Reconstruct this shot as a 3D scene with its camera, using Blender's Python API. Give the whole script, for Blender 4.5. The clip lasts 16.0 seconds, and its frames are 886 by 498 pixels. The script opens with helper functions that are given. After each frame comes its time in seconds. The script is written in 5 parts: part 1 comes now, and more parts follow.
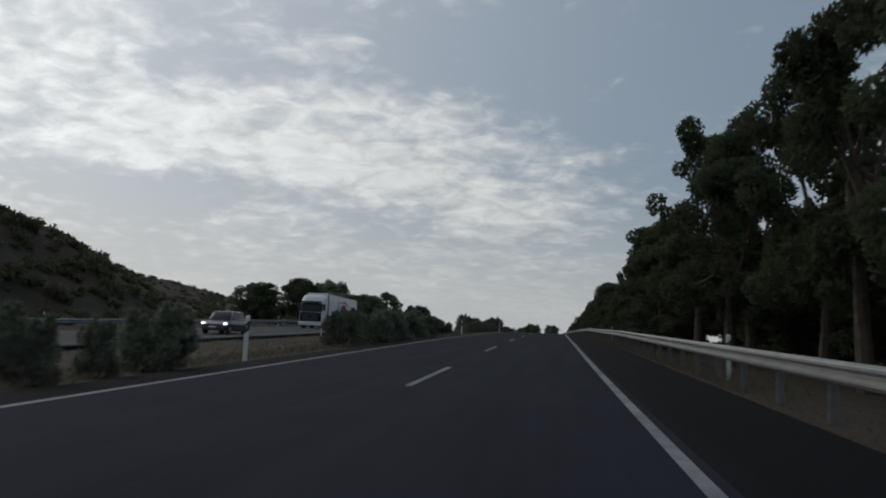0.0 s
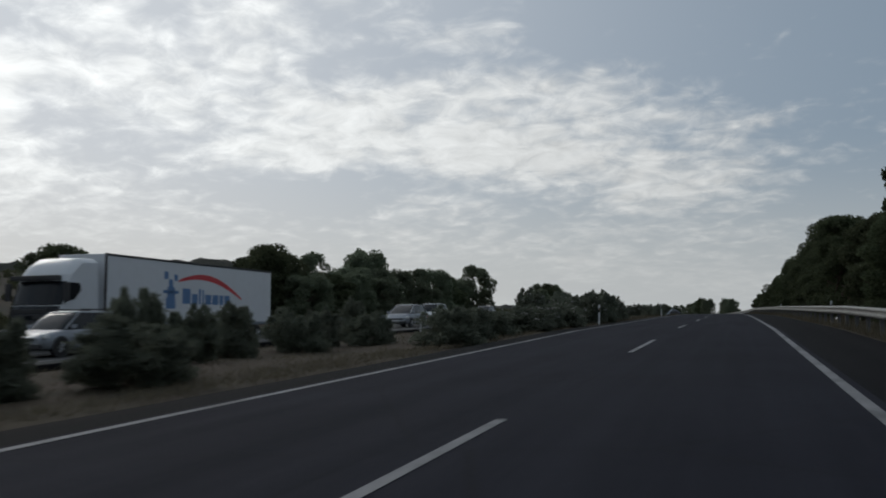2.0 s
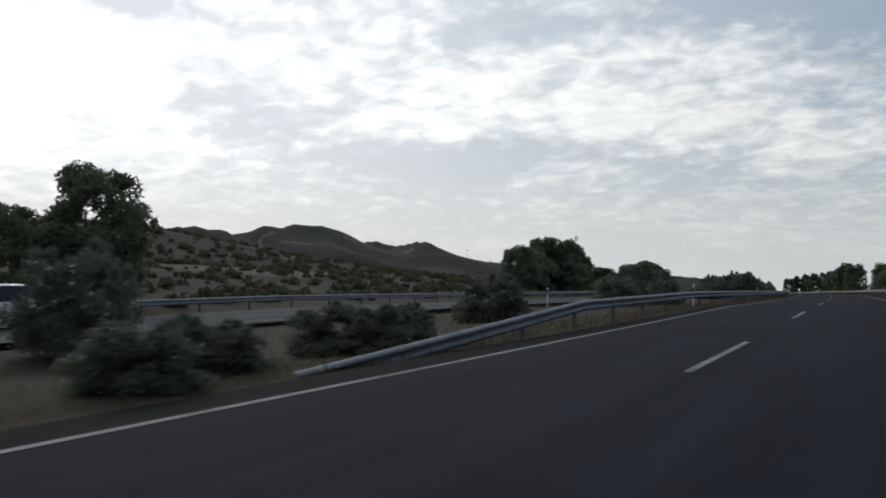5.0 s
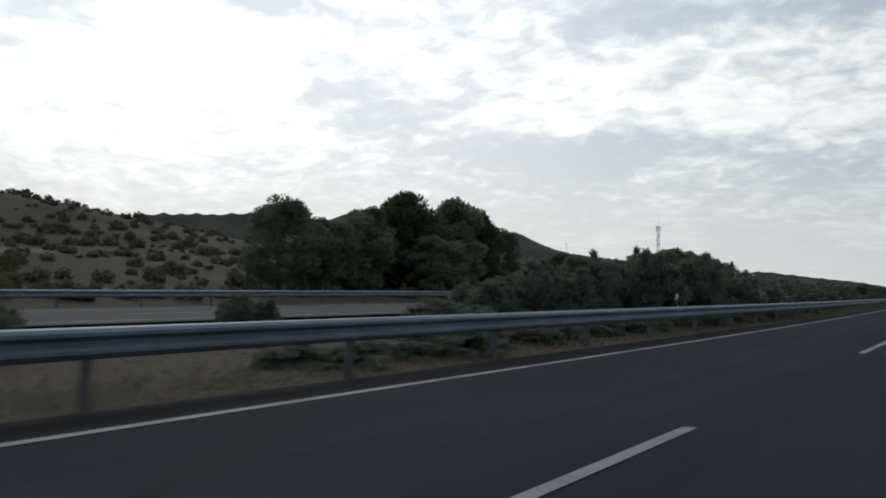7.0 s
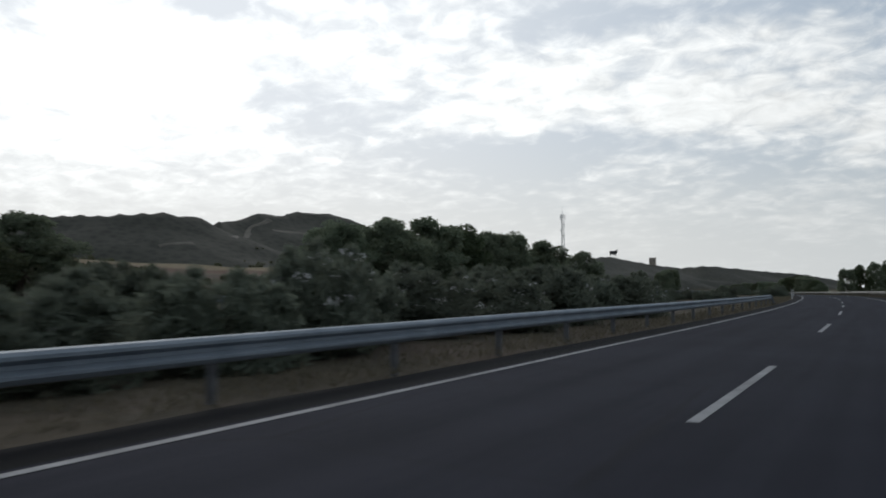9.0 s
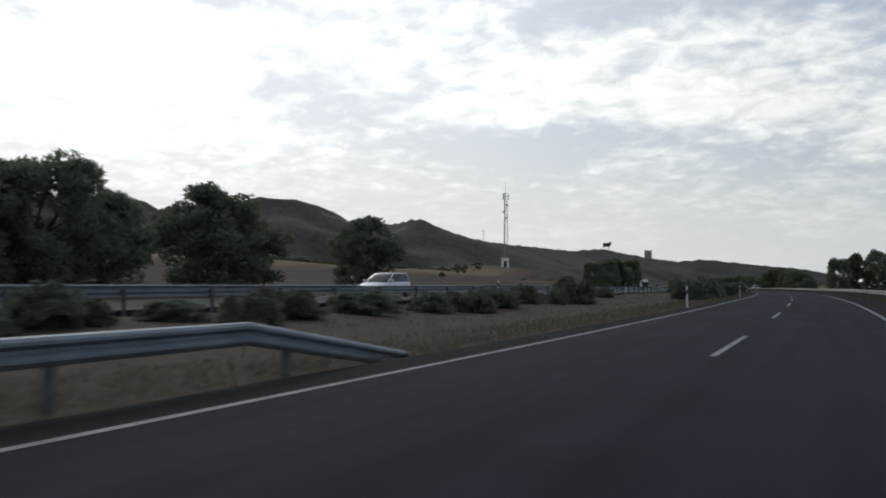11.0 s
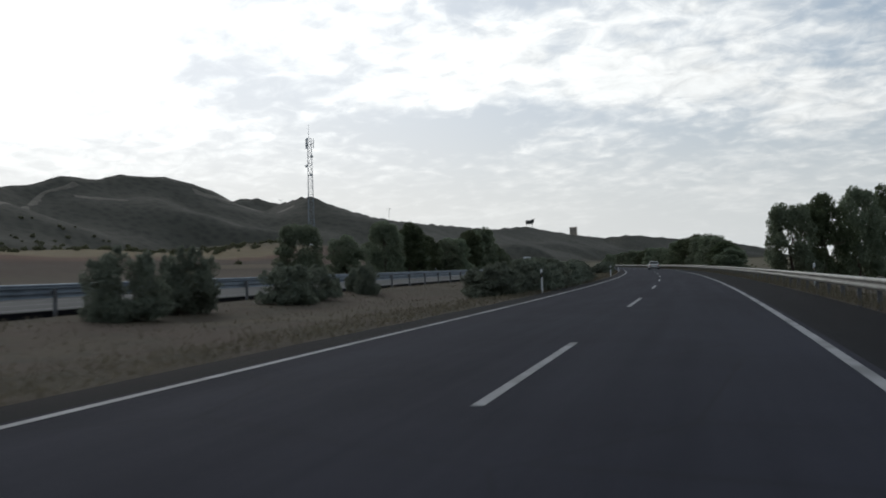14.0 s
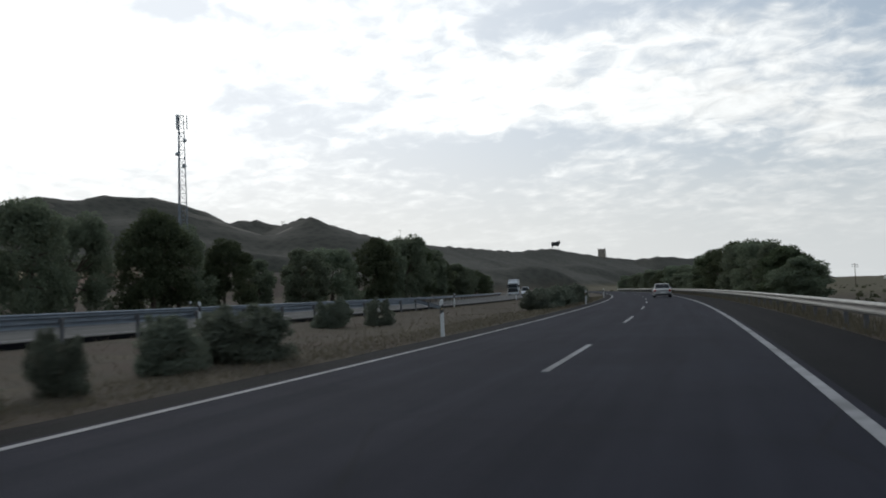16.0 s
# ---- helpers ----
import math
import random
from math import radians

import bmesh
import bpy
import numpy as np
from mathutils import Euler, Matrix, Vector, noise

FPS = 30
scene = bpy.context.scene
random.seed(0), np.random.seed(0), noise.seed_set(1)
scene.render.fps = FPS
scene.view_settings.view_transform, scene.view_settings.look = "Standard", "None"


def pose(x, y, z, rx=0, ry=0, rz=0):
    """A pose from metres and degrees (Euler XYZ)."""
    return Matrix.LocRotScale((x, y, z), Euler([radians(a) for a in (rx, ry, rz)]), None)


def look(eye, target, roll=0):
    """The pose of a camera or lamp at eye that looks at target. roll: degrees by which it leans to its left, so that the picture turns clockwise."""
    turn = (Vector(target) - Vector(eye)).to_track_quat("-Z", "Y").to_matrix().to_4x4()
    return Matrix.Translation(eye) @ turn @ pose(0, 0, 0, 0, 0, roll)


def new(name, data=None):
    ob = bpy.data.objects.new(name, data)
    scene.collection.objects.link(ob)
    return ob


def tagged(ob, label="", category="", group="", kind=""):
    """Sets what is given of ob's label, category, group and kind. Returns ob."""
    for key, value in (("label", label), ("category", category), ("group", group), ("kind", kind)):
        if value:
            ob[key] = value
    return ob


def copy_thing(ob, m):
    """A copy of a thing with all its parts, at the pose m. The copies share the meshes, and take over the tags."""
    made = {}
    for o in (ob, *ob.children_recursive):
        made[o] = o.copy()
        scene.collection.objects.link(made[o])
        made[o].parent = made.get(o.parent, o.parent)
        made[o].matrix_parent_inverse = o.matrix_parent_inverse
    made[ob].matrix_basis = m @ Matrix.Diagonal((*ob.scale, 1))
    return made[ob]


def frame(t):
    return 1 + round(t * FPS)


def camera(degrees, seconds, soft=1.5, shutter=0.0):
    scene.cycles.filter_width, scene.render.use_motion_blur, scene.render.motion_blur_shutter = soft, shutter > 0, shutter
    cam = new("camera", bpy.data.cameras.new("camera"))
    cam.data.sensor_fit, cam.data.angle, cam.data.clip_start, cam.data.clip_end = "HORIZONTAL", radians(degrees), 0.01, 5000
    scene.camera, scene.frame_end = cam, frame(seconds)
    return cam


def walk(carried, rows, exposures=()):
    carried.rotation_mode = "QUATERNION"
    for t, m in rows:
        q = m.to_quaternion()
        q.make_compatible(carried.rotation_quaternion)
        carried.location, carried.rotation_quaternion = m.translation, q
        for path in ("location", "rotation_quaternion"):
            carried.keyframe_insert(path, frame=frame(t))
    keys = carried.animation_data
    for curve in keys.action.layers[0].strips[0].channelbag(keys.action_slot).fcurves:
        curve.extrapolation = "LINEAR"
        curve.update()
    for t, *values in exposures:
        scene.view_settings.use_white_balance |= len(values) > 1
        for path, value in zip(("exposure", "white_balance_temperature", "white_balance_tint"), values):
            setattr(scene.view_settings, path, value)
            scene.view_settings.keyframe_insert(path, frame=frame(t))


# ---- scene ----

# ---- the road's line: curvature and height at every 50 m, from -50 m on ----
KNOTS = np.arange(-50.0, 1001.0, 50.0)
CURVE = [-0.528, -0.319, -0.108, 0.004, 0.417, 0.513, 0.582, 0.86, 0.747, 0.683, 0.667,
         0.757, 0.872, 0.864, 0.813, 0.733, 0.634, 0.525, 0.409, 0.29, 0.17, 0.05]
RISE = [-1.5, -0.23, 1.43, 2.86, 3.83, 4.57, 4.7, 4.81, 4.76, 4.77, 4.6,
        4.31, 4.06, 3.8, 3.53, 3.27, 3.01, 2.75, 2.49, 2.22, 1.96, 1.7]
STEP = 2.0
SS = np.arange(-50.0, 1000.0 + STEP, STEP)


def running(values):
    """The running sum of values along the line, zero at s = 0."""
    total = np.concatenate([[0.0], np.cumsum((values[1:] + values[:-1]) / 2 * STEP)])
    return total - np.interp(0.0, SS, total)


TURN = running(np.interp(SS, KNOTS, CURVE) * 1e-3)
LINE_X, LINE_Y = running(-np.sin(TURN)), running(np.cos(TURN))
LINE_Z = np.interp(SS, KNOTS, RISE)


def heading(s):
    return float(np.interp(s, SS, TURN))


def spot(s, u, dz=0.0):
    """The place s metres along the road and u metres to the left of its dashed line, dz over its surface."""
    a = heading(s)
    return Vector((float(np.interp(s, SS, LINE_X)) - u * math.cos(a), float(np.interp(s, SS, LINE_Y)) - u * math.sin(a),
                   float(np.interp(s, SS, LINE_Z)) + dz))


def far_lane(s):
    """How far the opposite carriageway lies over this one."""
    return float(np.interp(s, [0, 50, 100, 180, 280, 365, 426, 526, 620], [-0.7, -0.65, -0.45, -0.14, 0.1, 0.33, 0.16, 0.1, -0.05]))


def along(s, u, dz=0.0, turn=0.0):
    """The pose of a thing that looks along the road."""
    p = spot(s, u, dz)
    return pose(p.x, p.y, p.z, 0, 0, math.degrees(heading(s)) + turn)


# ---- the camera and its way ----
cam = camera(54.6, 16.0, soft=1.85, shutter=0.13)
walk(cam, [
    (0.0, pose(2.32, 2.65, 1.05, 96.39, -2.70, 6.76)),
    (0.5, pose(2.33, 18.46, 1.58, 98.62, -1.32, 12.27)),
    (1.0, pose(2.39, 34.28, 2.05, 95.17, -1.62, 16.83)),
    (1.5, pose(2.52, 50.14, 2.60, 93.47, -0.49, 20.27)),
    (2.0, pose(2.72, 65.99, 3.06, 95.10, 0.34, 18.03)),
    (2.5, pose(2.97, 81.74, 3.58, 94.56, -2.56, 16.58)),
    (3.0, pose(3.26, 97.43, 3.98, 92.97, -1.32, 18.93)),
    (3.5, pose(3.52, 113.06, 4.31, 93.38, 0.14, 21.94)),
    (4.0, pose(3.66, 128.53, 4.59, 92.39, -0.49, 23.03)),
    (4.5, pose(3.72, 143.88, 4.93, 92.86, -0.51, 24.06)),
    (5.0, pose(3.74, 159.17, 5.19, 93.02, 0.26, 27.14)),
    (5.2, pose(3.75, 165.39, 5.28, 93.65, 0.25, 29.31)),
    (7.3, pose(2.27, 230.29, 5.83, 92.94, -0.40, 35.88)),
    (7.5, pose(1.98, 236.51, 5.86, 94.83, 1.14, 36.10)),
    (8.0, pose(1.07, 251.94, 5.93, 93.68, 0.72, 34.35)),
    (8.5, pose(0.09, 267.33, 5.97, 93.45, 0.78, 33.04)),
    (8.7, pose(-0.33, 273.49, 5.98, 92.97, 0.56, 32.18)),
    (10.8, pose(-5.79, 337.60, 6.00, 91.89, -1.30, 32.39)),
    (11.0, pose(-6.47, 343.80, 6.00, 92.14, -0.28, 32.01)),
    (11.5, pose(-8.46, 359.26, 5.99, 92.39, -0.81, 30.48)),
    (12.0, pose(-10.61, 374.54, 6.00, 91.97, -0.64, 30.58)),
    (12.5, pose(-12.93, 389.83, 6.00, 93.18, -0.24, 30.68)),
    (13.0, pose(-15.29, 405.08, 5.98, 93.10, 0.11, 32.31)),
    (13.5, pose(-17.89, 420.49, 5.93, 92.22, 1.15, 32.03)),
    (14.0, pose(-20.69, 435.94, 5.88, 90.92, 1.34, 27.73)),
    (14.5, pose(-23.70, 451.35, 5.82, 93.02, 0.80, 27.87)),
    (15.0, pose(-26.78, 466.84, 5.73, 92.76, 1.29, 30.43)),
    (15.5, pose(-29.97, 482.34, 5.63, 92.23, 1.73, 30.26)),
    (16.0, pose(-33.34, 497.68, 5.54, 92.60, 1.84, 29.86)),
], exposures=[(0.0, -0.42), (0.5, -0.56), (1.0, -0.58), (1.5, -0.46), (3.0, -0.32), (4.5, -0.15), (5.0, -0.05), (7.5, 0.0), (11.0, 0.03), (13.0, 0.05), (14.5, 0.1), (16.0, 0.13)])

# ---- sky and sun ----
SUN_AZ, SUN_EL = radians(51.0), radians(27.0)
SUN_DIR = Vector((-math.sin(SUN_AZ) * math.cos(SUN_EL), math.cos(SUN_AZ) * math.cos(SUN_EL), math.sin(SUN_EL)))
world = bpy.data.worlds.new("sky")
scene.world = world
world.use_nodes = True


class Net:
    """Short hand for a node tree."""

    def __init__(self, tree):
        self.tree = tree
        tree.nodes.clear()

    def add(self, kind, values=(), operation="", data_type="", blend_type="", interpolation_type="", feature="", attribute_name=""):
        node = self.tree.nodes.new(kind)
        if data_type:
            node.data_type = data_type
        if operation:
            node.operation = operation
        if blend_type:
            node.blend_type = blend_type
        if interpolation_type:
            node.interpolation_type = interpolation_type
        if feature:
            node.feature = feature
        if attribute_name:
            node.attribute_name = attribute_name
        for key, value in dict(values).items():
            if isinstance(value, bpy.types.NodeSocket):
                self.tree.links.new(value, node.inputs[key])
            else:
                node.inputs[key].default_value = value
        return node

    def math(self, op, a, b=0.0, c=0.0):
        return self.add("ShaderNodeMath", {0: a, 1: b, 2: c}, operation=op).outputs[0]

    def ramp(self, fac, stops):
        node = self.add("ShaderNodeValToRGB", {0: fac})
        el = node.color_ramp.elements
        while len(el) < len(stops):
            el.new(0.5)
        for e, (at, col) in zip(el, stops):
            e.position = at
            e.color = (*col, 1) if not isinstance(col, (int, float)) else (col, col, col, 1)
        return node.outputs[0]

    def mix(self, fac, a, b, blend="MIX"):
        node = self.add("ShaderNodeMix", {0: fac, 6: a, 7: b}, data_type="RGBA", blend_type=blend)
        return node.outputs[2]

    def noise(self, vector, scale, detail=4.0, rough=0.55, warp=0.0):
        return self.add("ShaderNodeTexNoise", {"Vector": vector, "Scale": scale, "Detail": detail, "Roughness": rough, "Distortion": warp}).outputs[0]


# where the cloud sheet is thick or thin: azimuth, elevation, their spreads in degrees, amount
CLOUD_BANKS = ((20, 12.5, 9, 2.8, 0.17), (8, 10.3, 8, 2.6, 0.14), (33, 17, 6, 5, 0.10), (13, 15.6, 5, 1.3, 0.10), (53, 14, 9, 7, 0.26), (16, 19, 4, 1.0, 0.07), (-2, 13.2, 6, 0.8, 0.09),
               (25.5, 9.0, 5.5, 1.1, -0.20), (-8, 18, 10, 5, -0.13), (5, 20.5, 7, 3, -0.10), (38.5, 11, 3, 2.4, -0.14), (47, 17.6, 3, 0.8, -0.30), (60, 18.5, 4, 2, -0.24), (-9, 9.5, 5, 3, -0.06),
               (24, 17.5, 4, 1.5, -0.10), (35.5, 19.5, 2.5, 1.2, -0.14), (43, 13.2, 2.2, 0.9, -0.16))


def build_sky():
    n = Net(world.node_tree)
    way = n.add("ShaderNodeTexCoord").outputs["Generated"]
    part_ = n.add("ShaderNodeSeparateXYZ", {0: way})
    x, y, z = part_.outputs[0], part_.outputs[1], part_.outputs[2]
    up = n.math("ADD", n.math("MAXIMUM", z, 0.0), 0.22)
    flat = n.add("ShaderNodeCombineXYZ", {0: n.math("DIVIDE", x, up), 1: n.math("DIVIDE", y, up), 2: 0.0}).outputs[0]
    turned = n.add("ShaderNodeMapping", {"Vector": flat, "Rotation": (0, 0, radians(18))}).outputs[0]
    streak = n.add("ShaderNodeMapping", {"Vector": turned, "Location": (1.3, 0.4, 0.0), "Scale": (1.0, 1.05, 1.0)}).outputs[0]
    wide = n.noise(streak, 1.9, 6.0, 0.6, 0.3)
    ripple = n.noise(streak, 9.0, 5.0, 0.62, 0.5)
    cells = n.add("ShaderNodeTexVoronoi", {"Vector": n.add("ShaderNodeVectorMath", {0: streak, 1: n.add("ShaderNodeVectorMath", {0: n.add("ShaderNodeTexNoise", {"Vector": streak, "Scale": 6.0}).outputs["Color"], "Scale": 0.25}, operation="SCALE").outputs[0]}, operation="ADD").outputs[0],
                                           "Scale": 12.0, "Smoothness": 0.6}, feature="SMOOTH_F1").outputs["Distance"]
    body = n.math("ADD", n.math("MULTIPLY", wide, 0.60), n.math("MULTIPLY", ripple, 0.34))
    body = n.math("ADD", body, n.math("MULTIPLY", n.math("SUBTRACT", 0.5, cells), 0.13))
    # the banks, their edges broken by noise
    wobble = n.add("ShaderNodeSeparateColor", {0: n.add("ShaderNodeTexNoise", {"Vector": way, "Scale": 9.0, "Detail": 4.0}).outputs["Color"]})
    az = n.math("MULTIPLY_ADD", n.math("ARCTAN2", n.math("MULTIPLY", x, -1.0), y), 57.2958, n.math("MULTIPLY_ADD", wobble.outputs[0], 9.0, -4.5))
    el = n.math("MULTIPLY_ADD", n.math("ARCSINE", z), 57.2958, n.math("MULTIPLY_ADD", wobble.outputs[1], 4.0, -2.0))
    for a0, e0, ra, re, amount in CLOUD_BANKS:
        da = n.math("MULTIPLY_ADD", az, 1 / ra, -a0 / ra)
        de = n.math("MULTIPLY_ADD", el, 1 / re, -e0 / re)
        r2 = n.math("ADD", n.math("MULTIPLY", da, da), n.math("MULTIPLY", de, de))
        body = n.math("MULTIPLY_ADD", n.math("EXPONENT", n.math("MULTIPLY", r2, -0.7)), amount, body)
    toward = n.add("ShaderNodeVectorMath", {0: way, 1: tuple(SUN_DIR)}, operation="DOT_PRODUCT").outputs["Value"]
    near = n.math("MAXIMUM", toward, 0.0)
    glow = n.math("POWER", near, 5.0)
    cover = n.add("ShaderNodeMapRange", {0: body, 1: 0.40, 2: 0.675, 3: 0.0, 4: 1.0}, interpolation_type="SMOOTHSTEP").outputs[0]
    # haze closes the sky over the horizon
    haze = n.add("ShaderNodeMapRange", {0: z, 1: 0.0, 2: 0.21, 3: 0.92, 4: 0.0}, interpolation_type="SMOOTHSTEP").outputs[0]
    sky = n.add("ShaderNodeTexSky")
    sky.sky_type, sky.sun_disc, sky.sun_elevation, sky.sun_rotation = "NISHITA", False, SUN_EL, -SUN_AZ
    sky.air_density, sky.dust_density = 1.0, 2.0
    blue = n.mix(0.75, n.add("ShaderNodeVectorMath", {0: sky.outputs[0], 1: (0.09, 0.09, 0.09)}, operation="MULTIPLY").outputs[0], (0.28, 0.365, 0.455, 1))
    base = n.mix(glow, blue, (0.76, 0.815, 0.88, 1))
    shine = n.math("MULTIPLY", n.math("MULTIPLY_ADD", glow, 0.56, 0.725), n.math("MULTIPLY_ADD", ripple, 0.75, 0.635))
    cloud = n.add("ShaderNodeVectorMath", {0: (0.972, 1.0, 1.003), "Scale": shine}, operation="SCALE").outputs[0]
    col = n.mix(cover, base, cloud)
    col = n.mix(haze, col, n.mix(n.math("POWER", near, 3.0), (0.545, 0.578, 0.592, 1), (0.845, 0.847, 0.825, 1)))
    bg = n.add("ShaderNodeBackground", {"Color": col, "Strength": 1.0})
    n.add("ShaderNodeOutputWorld", {"Surface": bg.outputs[0]})


build_sky()
sun = new("sun", bpy.data.lights.new("sun", "SUN"))
sun.data.energy, sun.data.angle, sun.data.color = 0.5, radians(18), (1.0, 0.95, 0.88)
sun.matrix_basis = look((0, 0, 0), tuple(-SUN_DIR))


# ---- materials ----
def surface(name, dark, light, scale=3.0, rough=0.8, metal=0.0, bump=0.2, fine=40.0, vary=0.0, island=0.0, third=None, spec=0.5):
    """A surface of two tones mixed by noise at two scales, with a fine relief. vary: by thing; island: by loose piece."""
    m = bpy.data.materials.new(name)
    m.use_nodes = True
    n = Net(m.node_tree)
    at = n.add("ShaderNodeTexCoord").outputs["Object"]
    big = n.noise(at, scale, 5.0, 0.6)
    small = n.noise(at, fine, 3.0, 0.6)
    fac = n.add("ShaderNodeMapRange", {0: n.math("ADD", n.math("MULTIPLY", big, 0.65), n.math("MULTIPLY", small, 0.35)), 1: 0.36, 2: 0.64}).outputs[0]
    col = n.mix(fac, (*dark, 1), (*light, 1))
    if third:
        patch = n.add("ShaderNodeMapRange", {0: n.noise(at, scale * 0.31, 4.0, 0.6), 1: 0.5, 2: 0.66}).outputs[0]
        col = n.mix(patch, col, (*third, 1))
    if vary:
        r = n.add("ShaderNodeObjectInfo").outputs["Random"]
        col = n.add("ShaderNodeHueSaturation", {"Value": n.math("MULTIPLY_ADD", r, 2 * vary, 1 - vary), "Color": col}).outputs[0]
    if island:
        r = n.add("ShaderNodeNewGeometry").outputs["Random Per Island"]
        col = n.add("ShaderNodeHueSaturation", {"Hue": n.math("MULTIPLY_ADD", r, 0.05, 0.475), "Value": n.math("MULTIPLY_ADD", r, 2 * island, 1 - island), "Color": col}).outputs[0]
    values = {"Base Color": col, "Roughness": n.math("MULTIPLY_ADD", small, 0.25, rough - 0.12), "Metallic": metal, "Specular IOR Level": spec}
    if bump:
        values["Normal"] = n.add("ShaderNodeBump", {"Height": small, "Strength": bump, "Distance": 0.02}).outputs[0]
    b = n.add("ShaderNodeBsdfPrincipled", values)
    n.add("ShaderNodeOutputMaterial", {"Surface": b.outputs[0]})
    return m


def plain(name, col, rough=0.4, metal=0.0, emit=0.0, coat=0.0, spec=0.5):
    m = bpy.data.materials.new(name)
    m.use_nodes = True
    n = Net(m.node_tree)
    at = n.add("ShaderNodeTexCoord").outputs["Object"]
    r = n.math("MULTIPLY_ADD", n.noise(at, 9.0), 0.2, rough - 0.1)
    dirt = n.add("ShaderNodeMapRange", {0: n.noise(at, 2.3, 6.0), 1: 0.45, 2: 0.8, 3: 0.0, 4: 0.25}).outputs[0]
    c = n.mix(dirt, (*col, 1), (col[0] * 0.75 + 0.02, col[1] * 0.73 + 0.018, col[2] * 0.7 + 0.014, 1))
    b = n.add("ShaderNodeBsdfPrincipled", {"Base Color": c, "Roughness": r, "Metallic": metal, "Coat Weight": coat, "Specular IOR Level": spec, "Emission Color": (*col, 1), "Emission Strength": emit})
    n.add("ShaderNodeOutputMaterial", {"Surface": b.outputs[0]})
    return m


def asphalt_material(name, dark, light):
    """Worn asphalt: grain, patches along the lanes, polished wheel tracks, cracks and oil stains."""
    m = bpy.data.materials.new(name)
    m.use_nodes = True
    n = Net(m.node_tree)
    uv = n.add("ShaderNodeAttribute", attribute_name="lane").outputs["Vector"]
    at = n.add("ShaderNodeTexCoord").outputs["Object"]
    grain = n.noise(at, 90.0, 2.0, 0.7)
    long = n.noise(n.add("ShaderNodeMapping", {"Vector": uv, "Scale": (1.6, 0.05, 1)}).outputs[0], 1.0, 5.0, 0.6)
    blot = n.noise(at, 0.35, 5.0, 0.6)
    f = n.math("ADD", n.math("MULTIPLY", grain, 0.3), n.math("ADD", n.math("MULTIPLY", long, 0.4), n.math("MULTIPLY", blot, 0.3)))
    col = n.mix(n.add("ShaderNodeMapRange", {0: f, 1: 0.38, 2: 0.62}).outputs[0], (*dark, 1), (*light, 1))
    crack = n.add("ShaderNodeTexVoronoi", {"Vector": at, "Scale": 0.22}, feature="DISTANCE_TO_EDGE").outputs["Distance"]
    line = n.add("ShaderNodeMapRange", {0: n.math("ADD", crack, n.math("MULTIPLY", blot, 0.02)), 1: 0.012, 2: 0.018, 3: 0.35, 4: 0.0}).outputs[0]
    col = n.mix(line, col, (0.012, 0.012, 0.013, 1))
    b = n.add("ShaderNodeBsdfPrincipled", {"Base Color": col, "Roughness": n.math("MULTIPLY_ADD", long, -0.1, 0.98), "Specular IOR Level": 0.08,
                                            "Normal": n.add("ShaderNodeBump", {"Height": grain, "Strength": 0.5, "Distance": 0.008}).outputs[0]})
    n.add("ShaderNodeOutputMaterial", {"Surface": b.outputs[0]})
    return m


